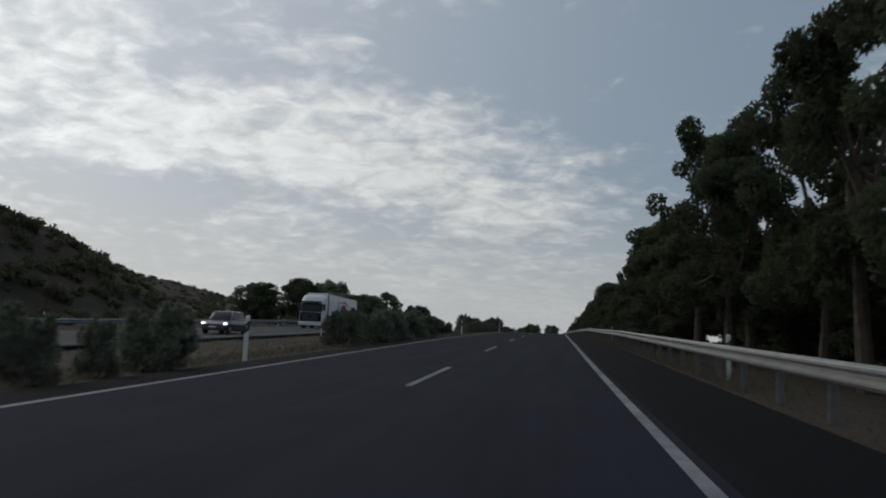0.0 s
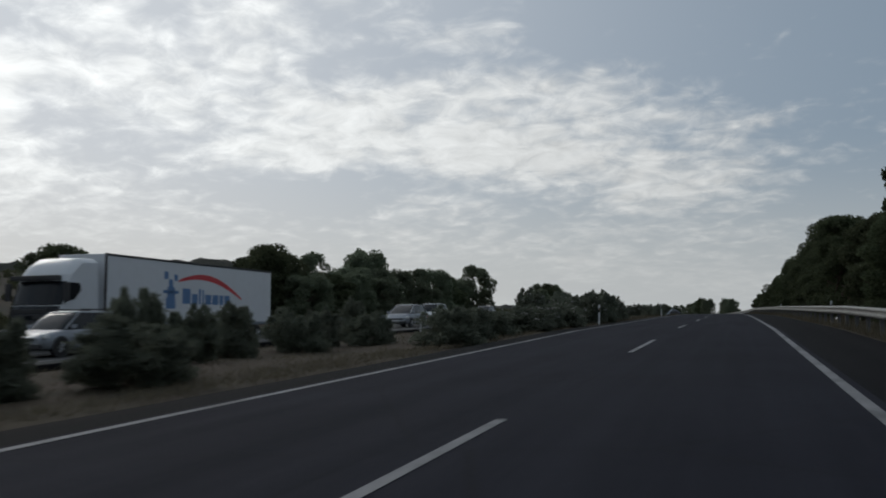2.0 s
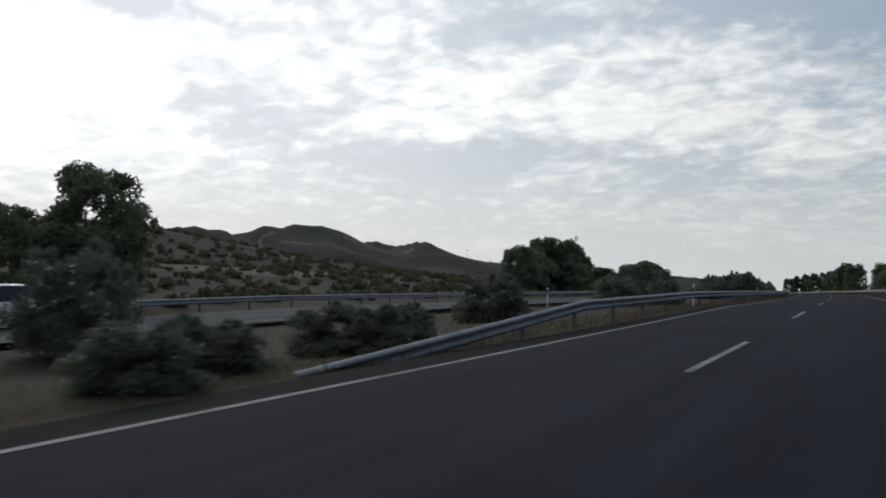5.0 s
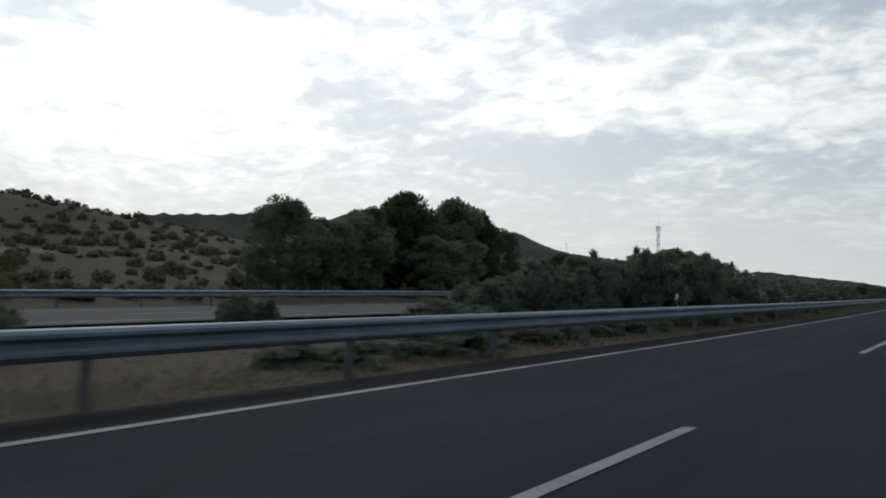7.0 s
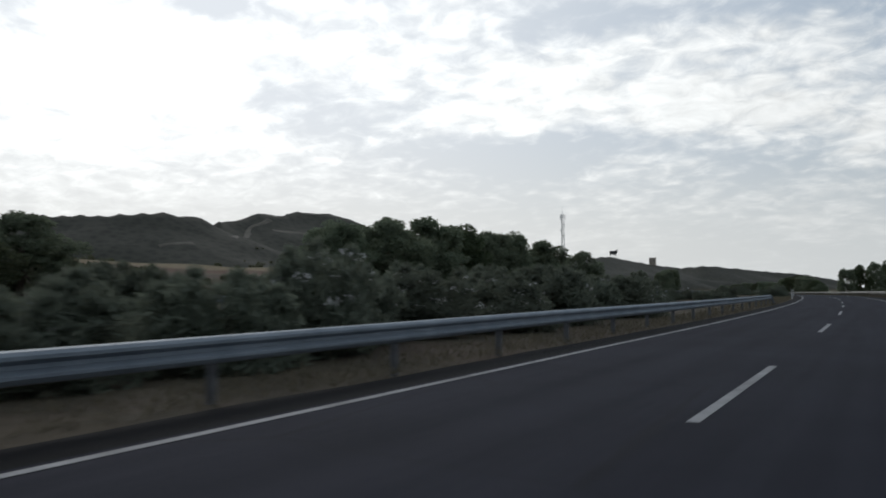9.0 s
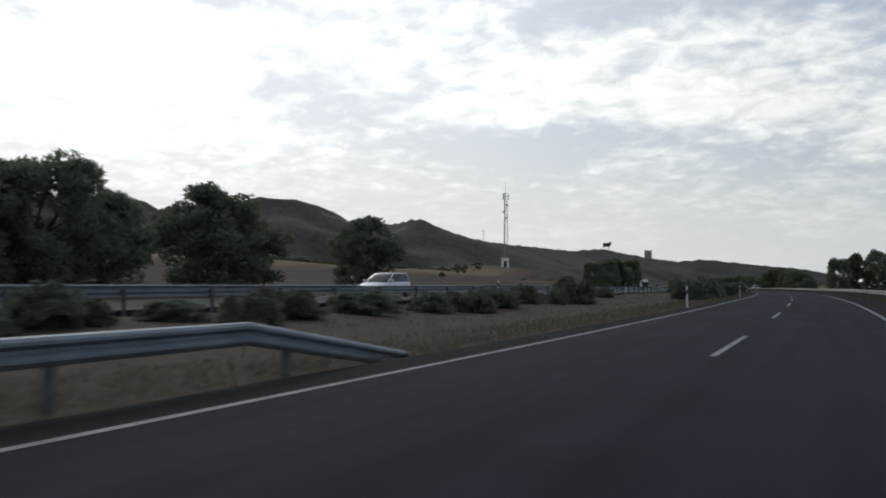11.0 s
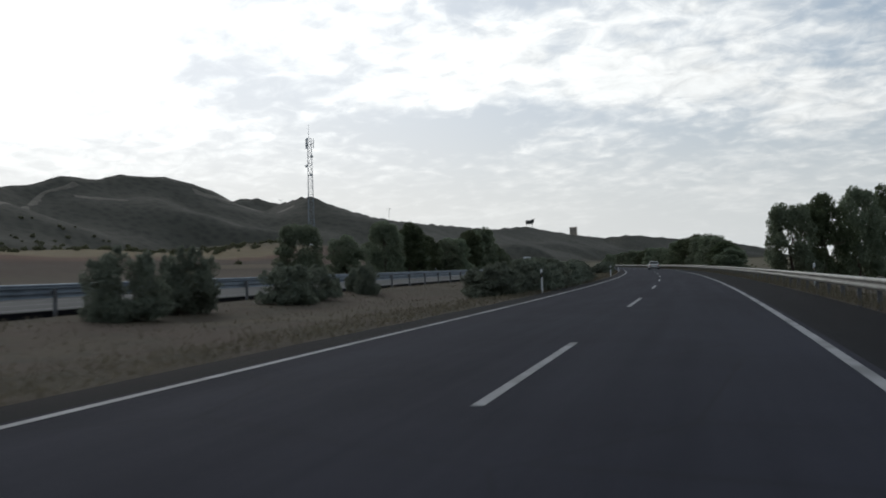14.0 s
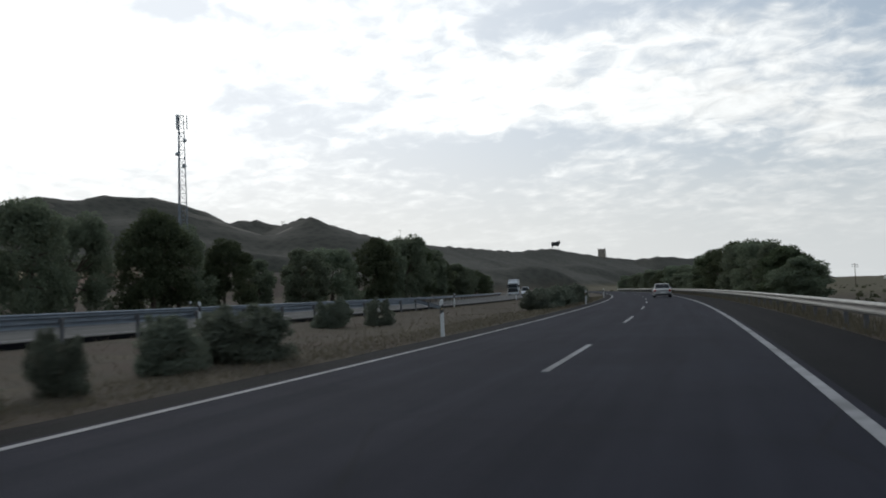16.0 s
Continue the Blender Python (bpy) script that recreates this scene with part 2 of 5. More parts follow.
def ground_material():
    """Dry grass and soil on the verges, ploughed and fallow land beyond, scrub on the hills."""
    m = bpy.data.materials.new("dry_ground")
    m.use_nodes = True
    n = Net(m.node_tree)
    at = n.add("ShaderNodeTexCoord").outputs["Object"]
    zone = n.add("ShaderNodeSeparateXYZ", {0: n.add("ShaderNodeAttribute", attribute_name="zone").outputs["Vector"]})
    fine, mid, wide = n.noise(at, 7.0, 5.0, 0.7), n.noise(at, 0.6, 6.0, 0.65), n.noise(at, 0.05, 6.0, 0.6)
    place = n.add("ShaderNodeAttribute", attribute_name="along").outputs["Vector"]
    off = n.add("ShaderNodeSeparateXYZ", {0: place}).outputs[0]
    blot = n.noise(at, 0.23, 5.0, 0.6)
    verge = n.mix(n.add("ShaderNodeMapRange", {0: mid, 1: 0.35, 2: 0.65}).outputs[0], (0.067, 0.052, 0.036, 1), (0.038, 0.034, 0.024, 1))
    verge = n.mix(n.add("ShaderNodeMapRange", {0: blot, 1: 0.48, 2: 0.62, 3: 0.0, 4: 0.8}).outputs[0], verge, (0.060, 0.040, 0.032, 1))
    verge = n.mix(n.add("ShaderNodeMapRange", {0: blot, 1: 0.46, 2: 0.34, 3: 0.0, 4: 0.7}).outputs[0], verge, (0.079, 0.064, 0.041, 1))
    verge = n.mix(n.add("ShaderNodeMapRange", {0: fine, 1: 0.42, 2: 0.72}).outputs[0], verge, (0.079, 0.064, 0.046, 1))
    # long strips of red ploughland, ochre stubble and dark fallow
    rows_ = n.noise(n.add("ShaderNodeMapping", {"Vector": place, "Scale": (0.045, 0.004, 1)}).outputs[0], 1.0, 4.0, 0.55)
    field = n.mix(n.add("ShaderNodeMapRange", {0: rows_, 1: 0.40, 2: 0.60}).outputs[0], (0.030, 0.018, 0.013, 1), (0.050, 0.034, 0.022, 1))
    stubble = n.noise(n.add("ShaderNodeMapping", {"Vector": place, "Location": (3.7, 1.9, 0), "Scale": (0.07, 0.0045, 1)}).outputs[0], 1.0, 3.0, 0.5)
    field = n.mix(n.add("ShaderNodeMapRange", {0: stubble, 1: 0.53, 2: 0.60, 3: 0.0, 4: 0.85}).outputs[0], field, (0.088, 0.070, 0.044, 1))
    field = n.mix(n.add("ShaderNodeMapRange", {0: stubble, 1: 0.46, 2: 0.38, 3: 0.0, 4: 0.8}).outputs[0], field, (0.066, 0.038, 0.025, 1))
    field = n.mix(n.add("ShaderNodeMapRange", {0: off, 1: 150.0, 2: 270.0, 3: 0.0, 4: 0.6}).outputs[0], field, (0.041, 0.032, 0.020, 1))
    # a red strip and a band of stubble on the rise behind the near field
    bank = n.math("ADD", off, n.math("MULTIPLY_ADD", rows_, 14.0, n.math("MULTIPLY_ADD", mid, 5.0, -9.5)))
    field = n.mix(n.add("ShaderNodeMapRange", {0: bank, 1: 60.0, 2: 65.0, 3: 0.0, 4: 0.95}).outputs[0], field, (0.090, 0.047, 0.031, 1))
    field = n.mix(n.add("ShaderNodeMapRange", {0: bank, 1: 67.5, 2: 70.0, 3: 0.0, 4: 0.95}).outputs[0], field, (0.150, 0.116, 0.066, 1))
    field = n.mix(n.add("ShaderNodeMapRange", {0: bank, 1: 81.0, 2: 90.0, 3: 0.0, 4: 0.9}).outputs[0], field, (0.046, 0.040, 0.026, 1))
    field = n.mix(n.add("ShaderNodeMapRange", {0: mid, 1: 0.5, 2: 0.78, 3: 0.0, 4: 0.6}).outputs[0], field, (0.023, 0.021, 0.014, 1))
    field = n.mix(n.add("ShaderNodeMapRange", {0: fine, 1: 0.5, 2: 0.75, 3: 0.0, 4: 0.5}).outputs[0], field, (0.034, 0.027, 0.020, 1))
    field = n.mix(n.add("ShaderNodeMapRange", {0: off, 1: -12.0, 2: -60.0, 3: 0.0, 4: 0.8}).outputs[0], field, (0.100, 0.088, 0.052, 1))
    dots = n.add("ShaderNodeTexVoronoi", {"Vector": at, "Scale": 0.16, "Randomness": 1.0}).outputs["Distance"]
    bushes = n.math("ADD", n.math("MULTIPLY", dots, 0.5), n.math("ADD", n.math("MULTIPLY", mid, 0.35), n.math("MULTIPLY", fine, 0.3)))
    scrub = n.mix(n.add("ShaderNodeMapRange", {0: bushes, 1: 0.40, 2: 0.66}).outputs[0], (0.022, 0.024, 0.017, 1), (0.038, 0.036, 0.027, 1))
    scrub = n.mix(n.add("ShaderNodeMapRange", {0: wide, 1: 0.45, 2: 0.68, 3: 0.0, 4: 0.65}).outputs[0], scrub, (0.040, 0.036, 0.028, 1))
    scrub = n.mix(n.add("ShaderNodeMapRange", {0: blot, 1: 0.42, 2: 0.60, 3: 0.0, 4: 0.75}).outputs[0], scrub, (0.052, 0.041, 0.029, 1))
    # bare scars and tracks
    scar = n.noise(n.add("ShaderNodeMapping", {"Vector": at, "Scale": (0.011, 0.011, 0.055)}).outputs[0], 1.0, 4.0, 0.5, 0.6)
    scrub = n.mix(n.add("ShaderNodeMapRange", {0: scar, 1: 0.685, 2: 0.71, 3: 0.0, 4: 0.75}).outputs[0], scrub, (0.125, 0.112, 0.088, 1))
    col = n.mix(zone.outputs[0], verge, field)
    col = n.mix(zone.outputs[1], col, scrub)
    # bare stony ground on the high ridges
    stony = n.mix(n.add("ShaderNodeMapRange", {0: bushes, 1: 0.38, 2: 0.66}).outputs[0], (0.038, 0.040, 0.033, 1), (0.062, 0.061, 0.051, 1))
    col = n.mix(zone.outputs[2], col, stony)
    b = n.add("ShaderNodeBsdfPrincipled", {"Base Color": col, "Roughness": 0.95, "Specular IOR Level": 0.15,
                                            "Normal": n.add("ShaderNodeBump", {"Height": n.math("ADD", fine, n.math("MULTIPLY", mid, 2.0)), "Strength": 0.6, "Distance": 0.08}).outputs[0]})
    n.add("ShaderNodeOutputMaterial", {"Surface": b.outputs[0]})
    return m


def leaf_material(name, dark, light, through_=0.45):
    """Leaves: two tones, uneven from leaf to leaf and from plant to plant, with some light coming through."""
    m = bpy.data.materials.new(name)
    m.use_nodes = True
    n = Net(m.node_tree)
    at = n.add("ShaderNodeTexCoord").outputs["Object"]
    piece = n.add("ShaderNodeNewGeometry").outputs["Random Per Island"]
    plant = n.add("ShaderNodeObjectInfo").outputs["Random"]
    f = n.math("ADD", n.math("MULTIPLY", n.noise(at, 1.3, 3.0), 0.5), n.math("MULTIPLY", piece, 0.5))
    col = n.mix(f, (*dark, 1), (*light, 1))
    col = n.add("ShaderNodeHueSaturation", {"Hue": n.math("MULTIPLY_ADD", plant, 0.03, 0.485), "Value": n.math("MULTIPLY_ADD", plant, 0.35, 0.82), "Color": col}).outputs[0]
    b = n.add("ShaderNodeBsdfPrincipled", {"Base Color": col, "Roughness": 0.8, "Specular IOR Level": 0.12})
    t = n.add("ShaderNodeBsdfTranslucent", {"Color": col})
    mixed = n.add("ShaderNodeMixShader", {0: through_, 1: b.outputs[0], 2: t.outputs[0]})
    n.add("ShaderNodeOutputMaterial", {"Surface": mixed.outputs[0]})
    return m


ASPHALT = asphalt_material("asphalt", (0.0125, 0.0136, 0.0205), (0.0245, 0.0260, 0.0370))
# fresh dark asphalt, its colour lowered further to carry the shade of the pines
FRESH_SHADED_ASPHALT = asphalt_material("fresh_asphalt", (0.0042, 0.0043, 0.0054), (0.0078, 0.0079, 0.0095))
# oncoming lanes: the pale sheen of a grazing view is put into the colour
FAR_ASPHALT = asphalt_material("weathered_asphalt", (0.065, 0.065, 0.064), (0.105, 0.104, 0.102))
PAINT = surface("road_paint", (0.14, 0.14, 0.148), (0.27, 0.27, 0.278), 2.0, 0.75, bump=0.15, fine=30, third=(0.105, 0.105, 0.11))
GROUND = ground_material()
STEEL = surface("galvanised_steel", (0.16, 0.185, 0.215), (0.25, 0.28, 0.315), 1.4, 0.62, metal=0.55, bump=0.05, fine=25)
PALE_STEEL = surface("weathered_steel", (0.21, 0.207, 0.192), (0.32, 0.313, 0.292), 1.4, 0.55, metal=0.45, bump=0.05, fine=25)
POST_STEEL = surface("post_steel", (0.09, 0.09, 0.095), (0.17, 0.17, 0.175), 5.0, 0.6, metal=0.6, bump=0.1)
WHITE_PLASTIC = plain("white_plastic", (0.55, 0.56, 0.56), 0.55)
BLACK_PLASTIC = plain("black_plastic", (0.02, 0.02, 0.02), 0.5)
AMBER = plain("amber_reflector", (0.42, 0.33, 0.18), 0.3)
PINE = leaf_material("pine_needles", (0.0475, 0.0612, 0.035), (0.115, 0.1325, 0.075))
OLIVE = leaf_material("broad_leaves", (0.115, 0.139, 0.097), (0.191, 0.218, 0.145), 0.48)
OLEANDER = leaf_material("oleander_leaves", (0.115, 0.132, 0.101), (0.179, 0.196, 0.150), 0.48)
SCRUB = leaf_material("scrub_leaves", (0.055, 0.060, 0.035), (0.135, 0.132, 0.080))
PETAL = surface("white_petals", (0.42, 0.40, 0.39), (0.62, 0.60, 0.58), 5.0, 0.7, bump=0, island=0.1)
BARK = surface("bark", (0.045, 0.034, 0.025), (0.13, 0.10, 0.075), 4.0, 0.95, bump=0.8, fine=18)
STRAW = leaf_material("dry_grass", (0.080, 0.070, 0.052), (0.136, 0.118, 0.088), 0.5)
GLASS = plain("dark_glass", (0.010, 0.012, 0.015), 0.16, spec=0.28)
TYRE = surface("tyre_rubber", (0.012, 0.012, 0.012), (0.028, 0.028, 0.028), 8.0, 0.85)
RIM = plain("wheel_rim", (0.45, 0.46, 0.47), 0.35, metal=0.8)
LAMP_GLASS = plain("lamp_glass", (0.75, 0.77, 0.78), 0.2)
LIT_LAMP = plain("lit_headlamp", (1.0, 0.97, 0.9), 0.2, emit=2.5)
TAIL_RED = plain("tail_lamp_red", (0.32, 0.015, 0.015), 0.25)
PLATE = plain("pale_plate", (0.6, 0.6, 0.58), 0.5)
WHITE_PAINT = plain("white_vehicle_paint", (0.62, 0.64, 0.67), 0.42, coat=0.15)
SILVER_PAINT = plain("silver_vehicle_paint", (0.27, 0.29, 0.32), 0.45, metal=0.4, coat=0.15)
GREY_PAINT = plain("grey_vehicle_paint", (0.16, 0.17, 0.19), 0.45, metal=0.3, coat=0.15)
DARK_PAINT = plain("dark_blue_vehicle_paint", (0.025, 0.028, 0.04), 0.3, coat=0.5)
CHASSIS = plain("dark_chassis", (0.03, 0.03, 0.032), 0.6)
BLUE_SHEET = plain("blue_graphic", (0.10, 0.20, 0.38), 0.4)
RED_SHEET = plain("red_graphic", (0.55, 0.04, 0.05), 0.4)
CONCRETE = surface("concrete", (0.32, 0.31, 0.29), (0.48, 0.47, 0.44), 1.2, 0.9)
STONE = surface("pale_stone", (0.20, 0.17, 0.14), (0.34, 0.30, 0.25), 0.4, 0.9, fine=3)
TILE_RED = surface("roof_tiles", (0.22, 0.10, 0.06), (0.36, 0.18, 0.11), 2.0, 0.85)
PALE_EARTH = surface("pale_earth", (0.075, 0.067, 0.053), (0.135, 0.120, 0.097), 0.12, 0.95, fine=1.5)
LIME = plain("limewash", (0.74, 0.73, 0.70), 0.8)


# ---- building helpers ----
def part(name, bm, material, parent=None, label="", smooth=False):
    """Links a bmesh as one mesh object, under a thing or a part."""
    me = bpy.data.meshes.new(name)
    bm.to_mesh(me)
    bm.free()
    me.materials.append(material)
    if smooth:
        for p in me.polygons:
            p.use_smooth = True
        me.set_sharp_from_angle(angle=radians(38))
    ob = new(name, me)
    if parent:
        ob.parent = parent
    if label:
        ob["label"] = label
    return ob


def mesh_of(name, verts, faces, material, parent=None, label=""):
    me = bpy.data.meshes.new(name)
    me.from_pydata(verts, [], faces)
    me.materials.append(material)
    ob = new(name, me)
    if parent:
        ob.parent = parent
    if label:
        ob["label"] = label
    return ob


def box(bm, x0, x1, y0, y1, z0, z1, bevel=0.0):
    made = bmesh.ops.create_cube(bm, size=1.0, matrix=Matrix.Translation(((x0 + x1) / 2, (y0 + y1) / 2, (z0 + z1) / 2)) @ Matrix.Diagonal((x1 - x0, y1 - y0, z1 - z0, 1)))
    if bevel:
        edges = list({e for v in made["verts"] for e in v.link_edges})
        bmesh.ops.bevel(bm, geom=edges, offset=bevel, segments=2, affect="EDGES", profile=0.6)
    return bm


def tube(bm, a, b, r0, r1, sides=8):
    """A tapered round bar from a to b."""
    a, b = Vector(a), Vector(b)
    q = (b - a).to_track_quat("Z", "Y").to_matrix().to_4x4()
    bmesh.ops.create_cone(bm, cap_ends=True, segments=sides, radius1=r0, radius2=r1, depth=(b - a).length, matrix=Matrix.Translation((a + b) / 2) @ q)
    return bm


def loft(bm, rings, caps=True):
    rows = [[bm.verts.new(p) for p in ring] for ring in rings]
    k = len(rows[0])
    for a, b in zip(rows, rows[1:]):
        for i in range(k):
            bm.faces.new((a[i], a[(i + 1) % k], b[(i + 1) % k], b[i]))
    if caps:
        bm.faces.new(rows[0][::-1])
        bm.faces.new(rows[-1])
    bmesh.ops.recalc_face_normals(bm, faces=bm.faces)
    return bm


def empty(name, m, label, category, group=""):
    ob = new(name)
    ob.matrix_basis = m
    return tagged(ob, label, category, group)


def strip(name, s0, s1, edges, material, step=4.0, attribute=True):
    """A band along the road; edges: functions or numbers (u, dz) from right to left."""
    stations = np.append(np.arange(s0, s1, step), s1)
    verts, faces, lane = [], [], []
    k = len(edges)
    for s in stations:
        for u, dz in edges:
            u = u(s) if callable(u) else u
            verts.append(spot(s, u, dz(s) if callable(dz) else dz))
            lane.append((u, s, 0.0))
    for i in range(len(stations) - 1):
        for j in range(k - 1):
            a = i * k + j
            faces.append((a + 1, a, a + k, a + k + 1))
    ob = mesh_of(name, verts, faces, material)
    if attribute:
        att = ob.data.attributes.new("lane", "FLOAT_VECTOR", "POINT")
        att.data.foreach_set("vector", np.array(lane, dtype=np.float32).ravel())
    return ob


# ---- the land: one sheet to the horizon ----
FROM = Vector((-15.3, 405.0, 6.0))
RIDGE_WEST = [(75, 3.6, 640), (66, 4.9, 620), (62, 5.2, 610), (58, 5.4, 610), (56.4, 5.12, 610), (55.45, 5.26, 620), (54, 4.35, 640), (52.85, 4.9, 690),
              (49.8, 5.4, 730), (48.4, 5.35, 745), (46.7, 5.6, 775), (44.2, 5.56, 800), (42.4, 5.05, 810), (40.5, 4.05, 850), (39.05, 4.2, 890), (37.5, 3.8, 870), (35.3, 4.30, 805)]
RIDGE_NORTH = [(35.3, 4.33, 797), (33, 3.46, 880), (30.8, 2.86, 1000), (27.8, 2.51, 1200), (24.1, 2.11, 1500), (21.9, 2.26, 1706), (20.8, 1.97, 1750), (19, 1.65, 1950),
               (17.2, 1.4, 2150), (15.5, 1.5, 2100), (13.4, 1.3, 2200), (11.8, 1.1, 2300), (9.2, 0.86, 2400), (7.9, 0.63, 2450), (7.2, 0.44, 2500), (6.65, 0.32, 2500), (6.05, 0.10, 2500), (5.2, -0.25, 2520), (3.5, -0.8, 2600)]


def ridge(points, lift):
    out = []
    for az, el, d in points:
        a = radians(az)
        out.append((FROM.x - d * math.sin(a), FROM.y + d * math.cos(a), FROM.z + d * math.tan(radians(el + lift))))
    return out


def spaced(*runs):
    """Grid lines: runs of (start, end, step)."""
    out = []
    for a, b, step in runs:
        out += list(np.arange(a, b, step))
    return np.array(out + [runs[-1][1]])


def nearest(x, y):
    """s and u of places."""
    ls, lx, ly, lt = SS[::2], LINE_X[::2], LINE_Y[::2], TURN[::2]
    s, u = np.empty_like(x), np.empty_like(x)
    for i in range(0, len(x), 4000):
        k = np.argmin((x[i:i + 4000, None] - lx) ** 2 + (y[i:i + 4000, None] - ly) ** 2, axis=1)
        dx, dy, a = x[i:i + 4000] - lx[k], y[i:i + 4000] - ly[k], lt[k]
        s[i:i + 4000] = ls[k] - np.sin(a) * dx + np.cos(a) * dy
        u[i:i + 4000] = -np.cos(a) * dx - np.sin(a) * dy
    return s, u


def waves(x, y, size, seed):
    """Smooth uneven values about zero, about one high."""
    rng = np.random.RandomState(seed)
    out = np.zeros_like(x)
    for i in range(14):
        a, k, f = rng.uniform(0, 2 * np.pi), rng.uniform(0.6, 2.4) * 2 * np.pi / size, rng.uniform(0, 2 * np.pi)
        out += np.sin((x * np.cos(a) + y * np.sin(a)) * k + f + 1.5 * np.sin((x * np.sin(a) - y * np.cos(a)) * k * 0.6 + f))
    return out / 5.0


def land(x, y):
    """Height of the ground, and how much of it is field, scrub and stony ridge."""
    s, u = nearest(x, y)
    z = np.interp(s, SS, LINE_Z)
    far = np.interp(s, [0, 50, 100, 180, 280, 365, 426, 526, 620], [-0.7, -0.65, -0.45, -0.14, 0.1, 0.33, 0.16, 0.1, -0.05])
    cross = np.interp(u, [-900, -400, -60, -20, -9, -7.4, -6.2, -5.85, -5.6, 4.7, 4.9, 6, 11, 16.8], [-3.5, -2.0, -1.4, -1.0, -0.45, -0.04, 0.0, -0.02, -0.16, -0.16, -0.03, -0.06, -0.22, 0.0])
    cross += far * np.clip((u - 5) / 12, 0, 1) * np.clip(1 - (u - 40) / 120, 0, 1)
    cross += np.interp(u, [15.6, 16.6, 17.4, 17.6, 27.9, 28.6, 32, 46, 80, 300, 700], [0.0, -0.2, -0.26, -0.3, -0.18, -0.05, 0.3, 1.4, 4.6, 10, 13])
    out = z + cross
    rough = np.clip((np.abs(u - 11) - 19) / 30, 0, 1)
    out += waves(x, y, 25, 3) * 0.12 * np.clip((u - 5.5) / 3, 0, 1) * np.clip((16 - u) / 3, 0, 1)
    out += waves(x, y, 60, 4) * 0.35 * rough + waves(x, y, 400, 5) * 1.2 * np.clip((np.abs(u) - 120) / 300, 0, 1)
    base = out.copy()
    # the hill by the road, a lower one behind it, the mast's knoll
    for hx, hy, h, r, e in ((-89, 79, 12.2, 51.5, 3.0), (-155, 292, 10.5, 70, 1.4), (-205, 275, 8, 80, 1.5), (-142, 600, 3.4, 45, 1.5)):
        d = np.maximum(np.hypot(x - hx, y - hy) + waves(x, y, 45, 7) * 3.0, 0.0)
        out = np.maximum(out, base + h * np.clip(1 - (d / r) ** e, 0, 1) ** 1.1 * np.clip((u - 30) / 8, 0, 1))
    crest = np.full_like(x, -1e3)
    for line, slope in ((ridge(RIDGE_WEST, 0.22), 0.36), (ridge(RIDGE_NORTH, 0.02), 0.30)):
        for (ax, ay, az), (bx, by, bz) in zip(line, line[1:]):
            ll = (bx - ax) ** 2 + (by - ay) ** 2
            f = np.clip(((x - ax) * (bx - ax) + (y - ay) * (by - ay)) / ll, 0, 1)
            d = np.hypot(x - ax - f * (bx - ax), y - ay - f * (by - ay))
            top = az + f * (bz - az)
            fall = slope * d * (1 + 0.17 * waves(x, y, 230, 8) * np.clip(d / 60, 0, 1)) + 7.0 * (1 - np.exp(-d / 22))
            crest = np.maximum(crest, top - fall)
    crest += (waves(x, y, 90, 9) * 0.9 + waves(x, y, 34, 12) * 0.35) * np.clip((crest - out) / 20, 0, 1)
    top = np.maximum(out, crest)
    hill = np.maximum(np.clip((top - base - 1.0) / 4.0, 0, 1), np.clip((345 - s) / 40, 0, 1) * np.clip((u - 30) / 4, 0, 1))
    field = np.where(u > 0, np.clip((u - 35) / 10, 0, 1), np.clip((-u - 14) / 30, 0, 0.9))
    stony = np.clip((crest - out) / 12, 0, 0.85)
    return top, field, hill, stony


def build_land():
    xs = spaced((-4500, -1300, 200), (-1300, -140, 8), (-140, 44, 2.0), (44, 300, 12), (300, 1000, 60), (1000, 4500, 250))
    ys = spaced((-3000, -300, 200), (-300, -40, 16), (-40, 720, 2.6), (720, 1500, 8), (1500, 2900, 15), (2900, 4700, 150))
    gx, gy = np.meshgrid(xs, ys)
    x, y = gx.ravel(), gy.ravel()
    z, field, hill, stony = land(x, y)
    w = len(xs)
    idx = np.arange(len(x)).reshape(gx.shape)
    faces = np.stack([idx[:-1, :-1], idx[:-1, 1:], idx[1:, 1:], idx[1:, :-1]], -1).reshape(-1, 4)
    ob = mesh_of("ground", np.stack([x, y, z], -1).tolist(), faces.tolist(), GROUND)
    att = ob.data.attributes.new("zone", "FLOAT_VECTOR", "POINT")
    att.data.foreach_set("vector", np.stack([field, hill, stony], -1).astype(np.float32).ravel())
    along_ = ob.data.attributes.new("along", "FLOAT_VECTOR", "POINT")
    s, u = nearest(x, y)
    along_.data.foreach_set("vector", np.stack([u, s, u * 0], -1).astype(np.float32).ravel())
    for p in ob.data.polygons:
        p.use_smooth = True
    tagged(ob, "dry grass verges, brown fields and scrub-covered hills", "ground", kind="structure")


def height(x, y):
    return float(land(np.array([float(x)]), np.array([float(y)]))[0][0])


build_land()


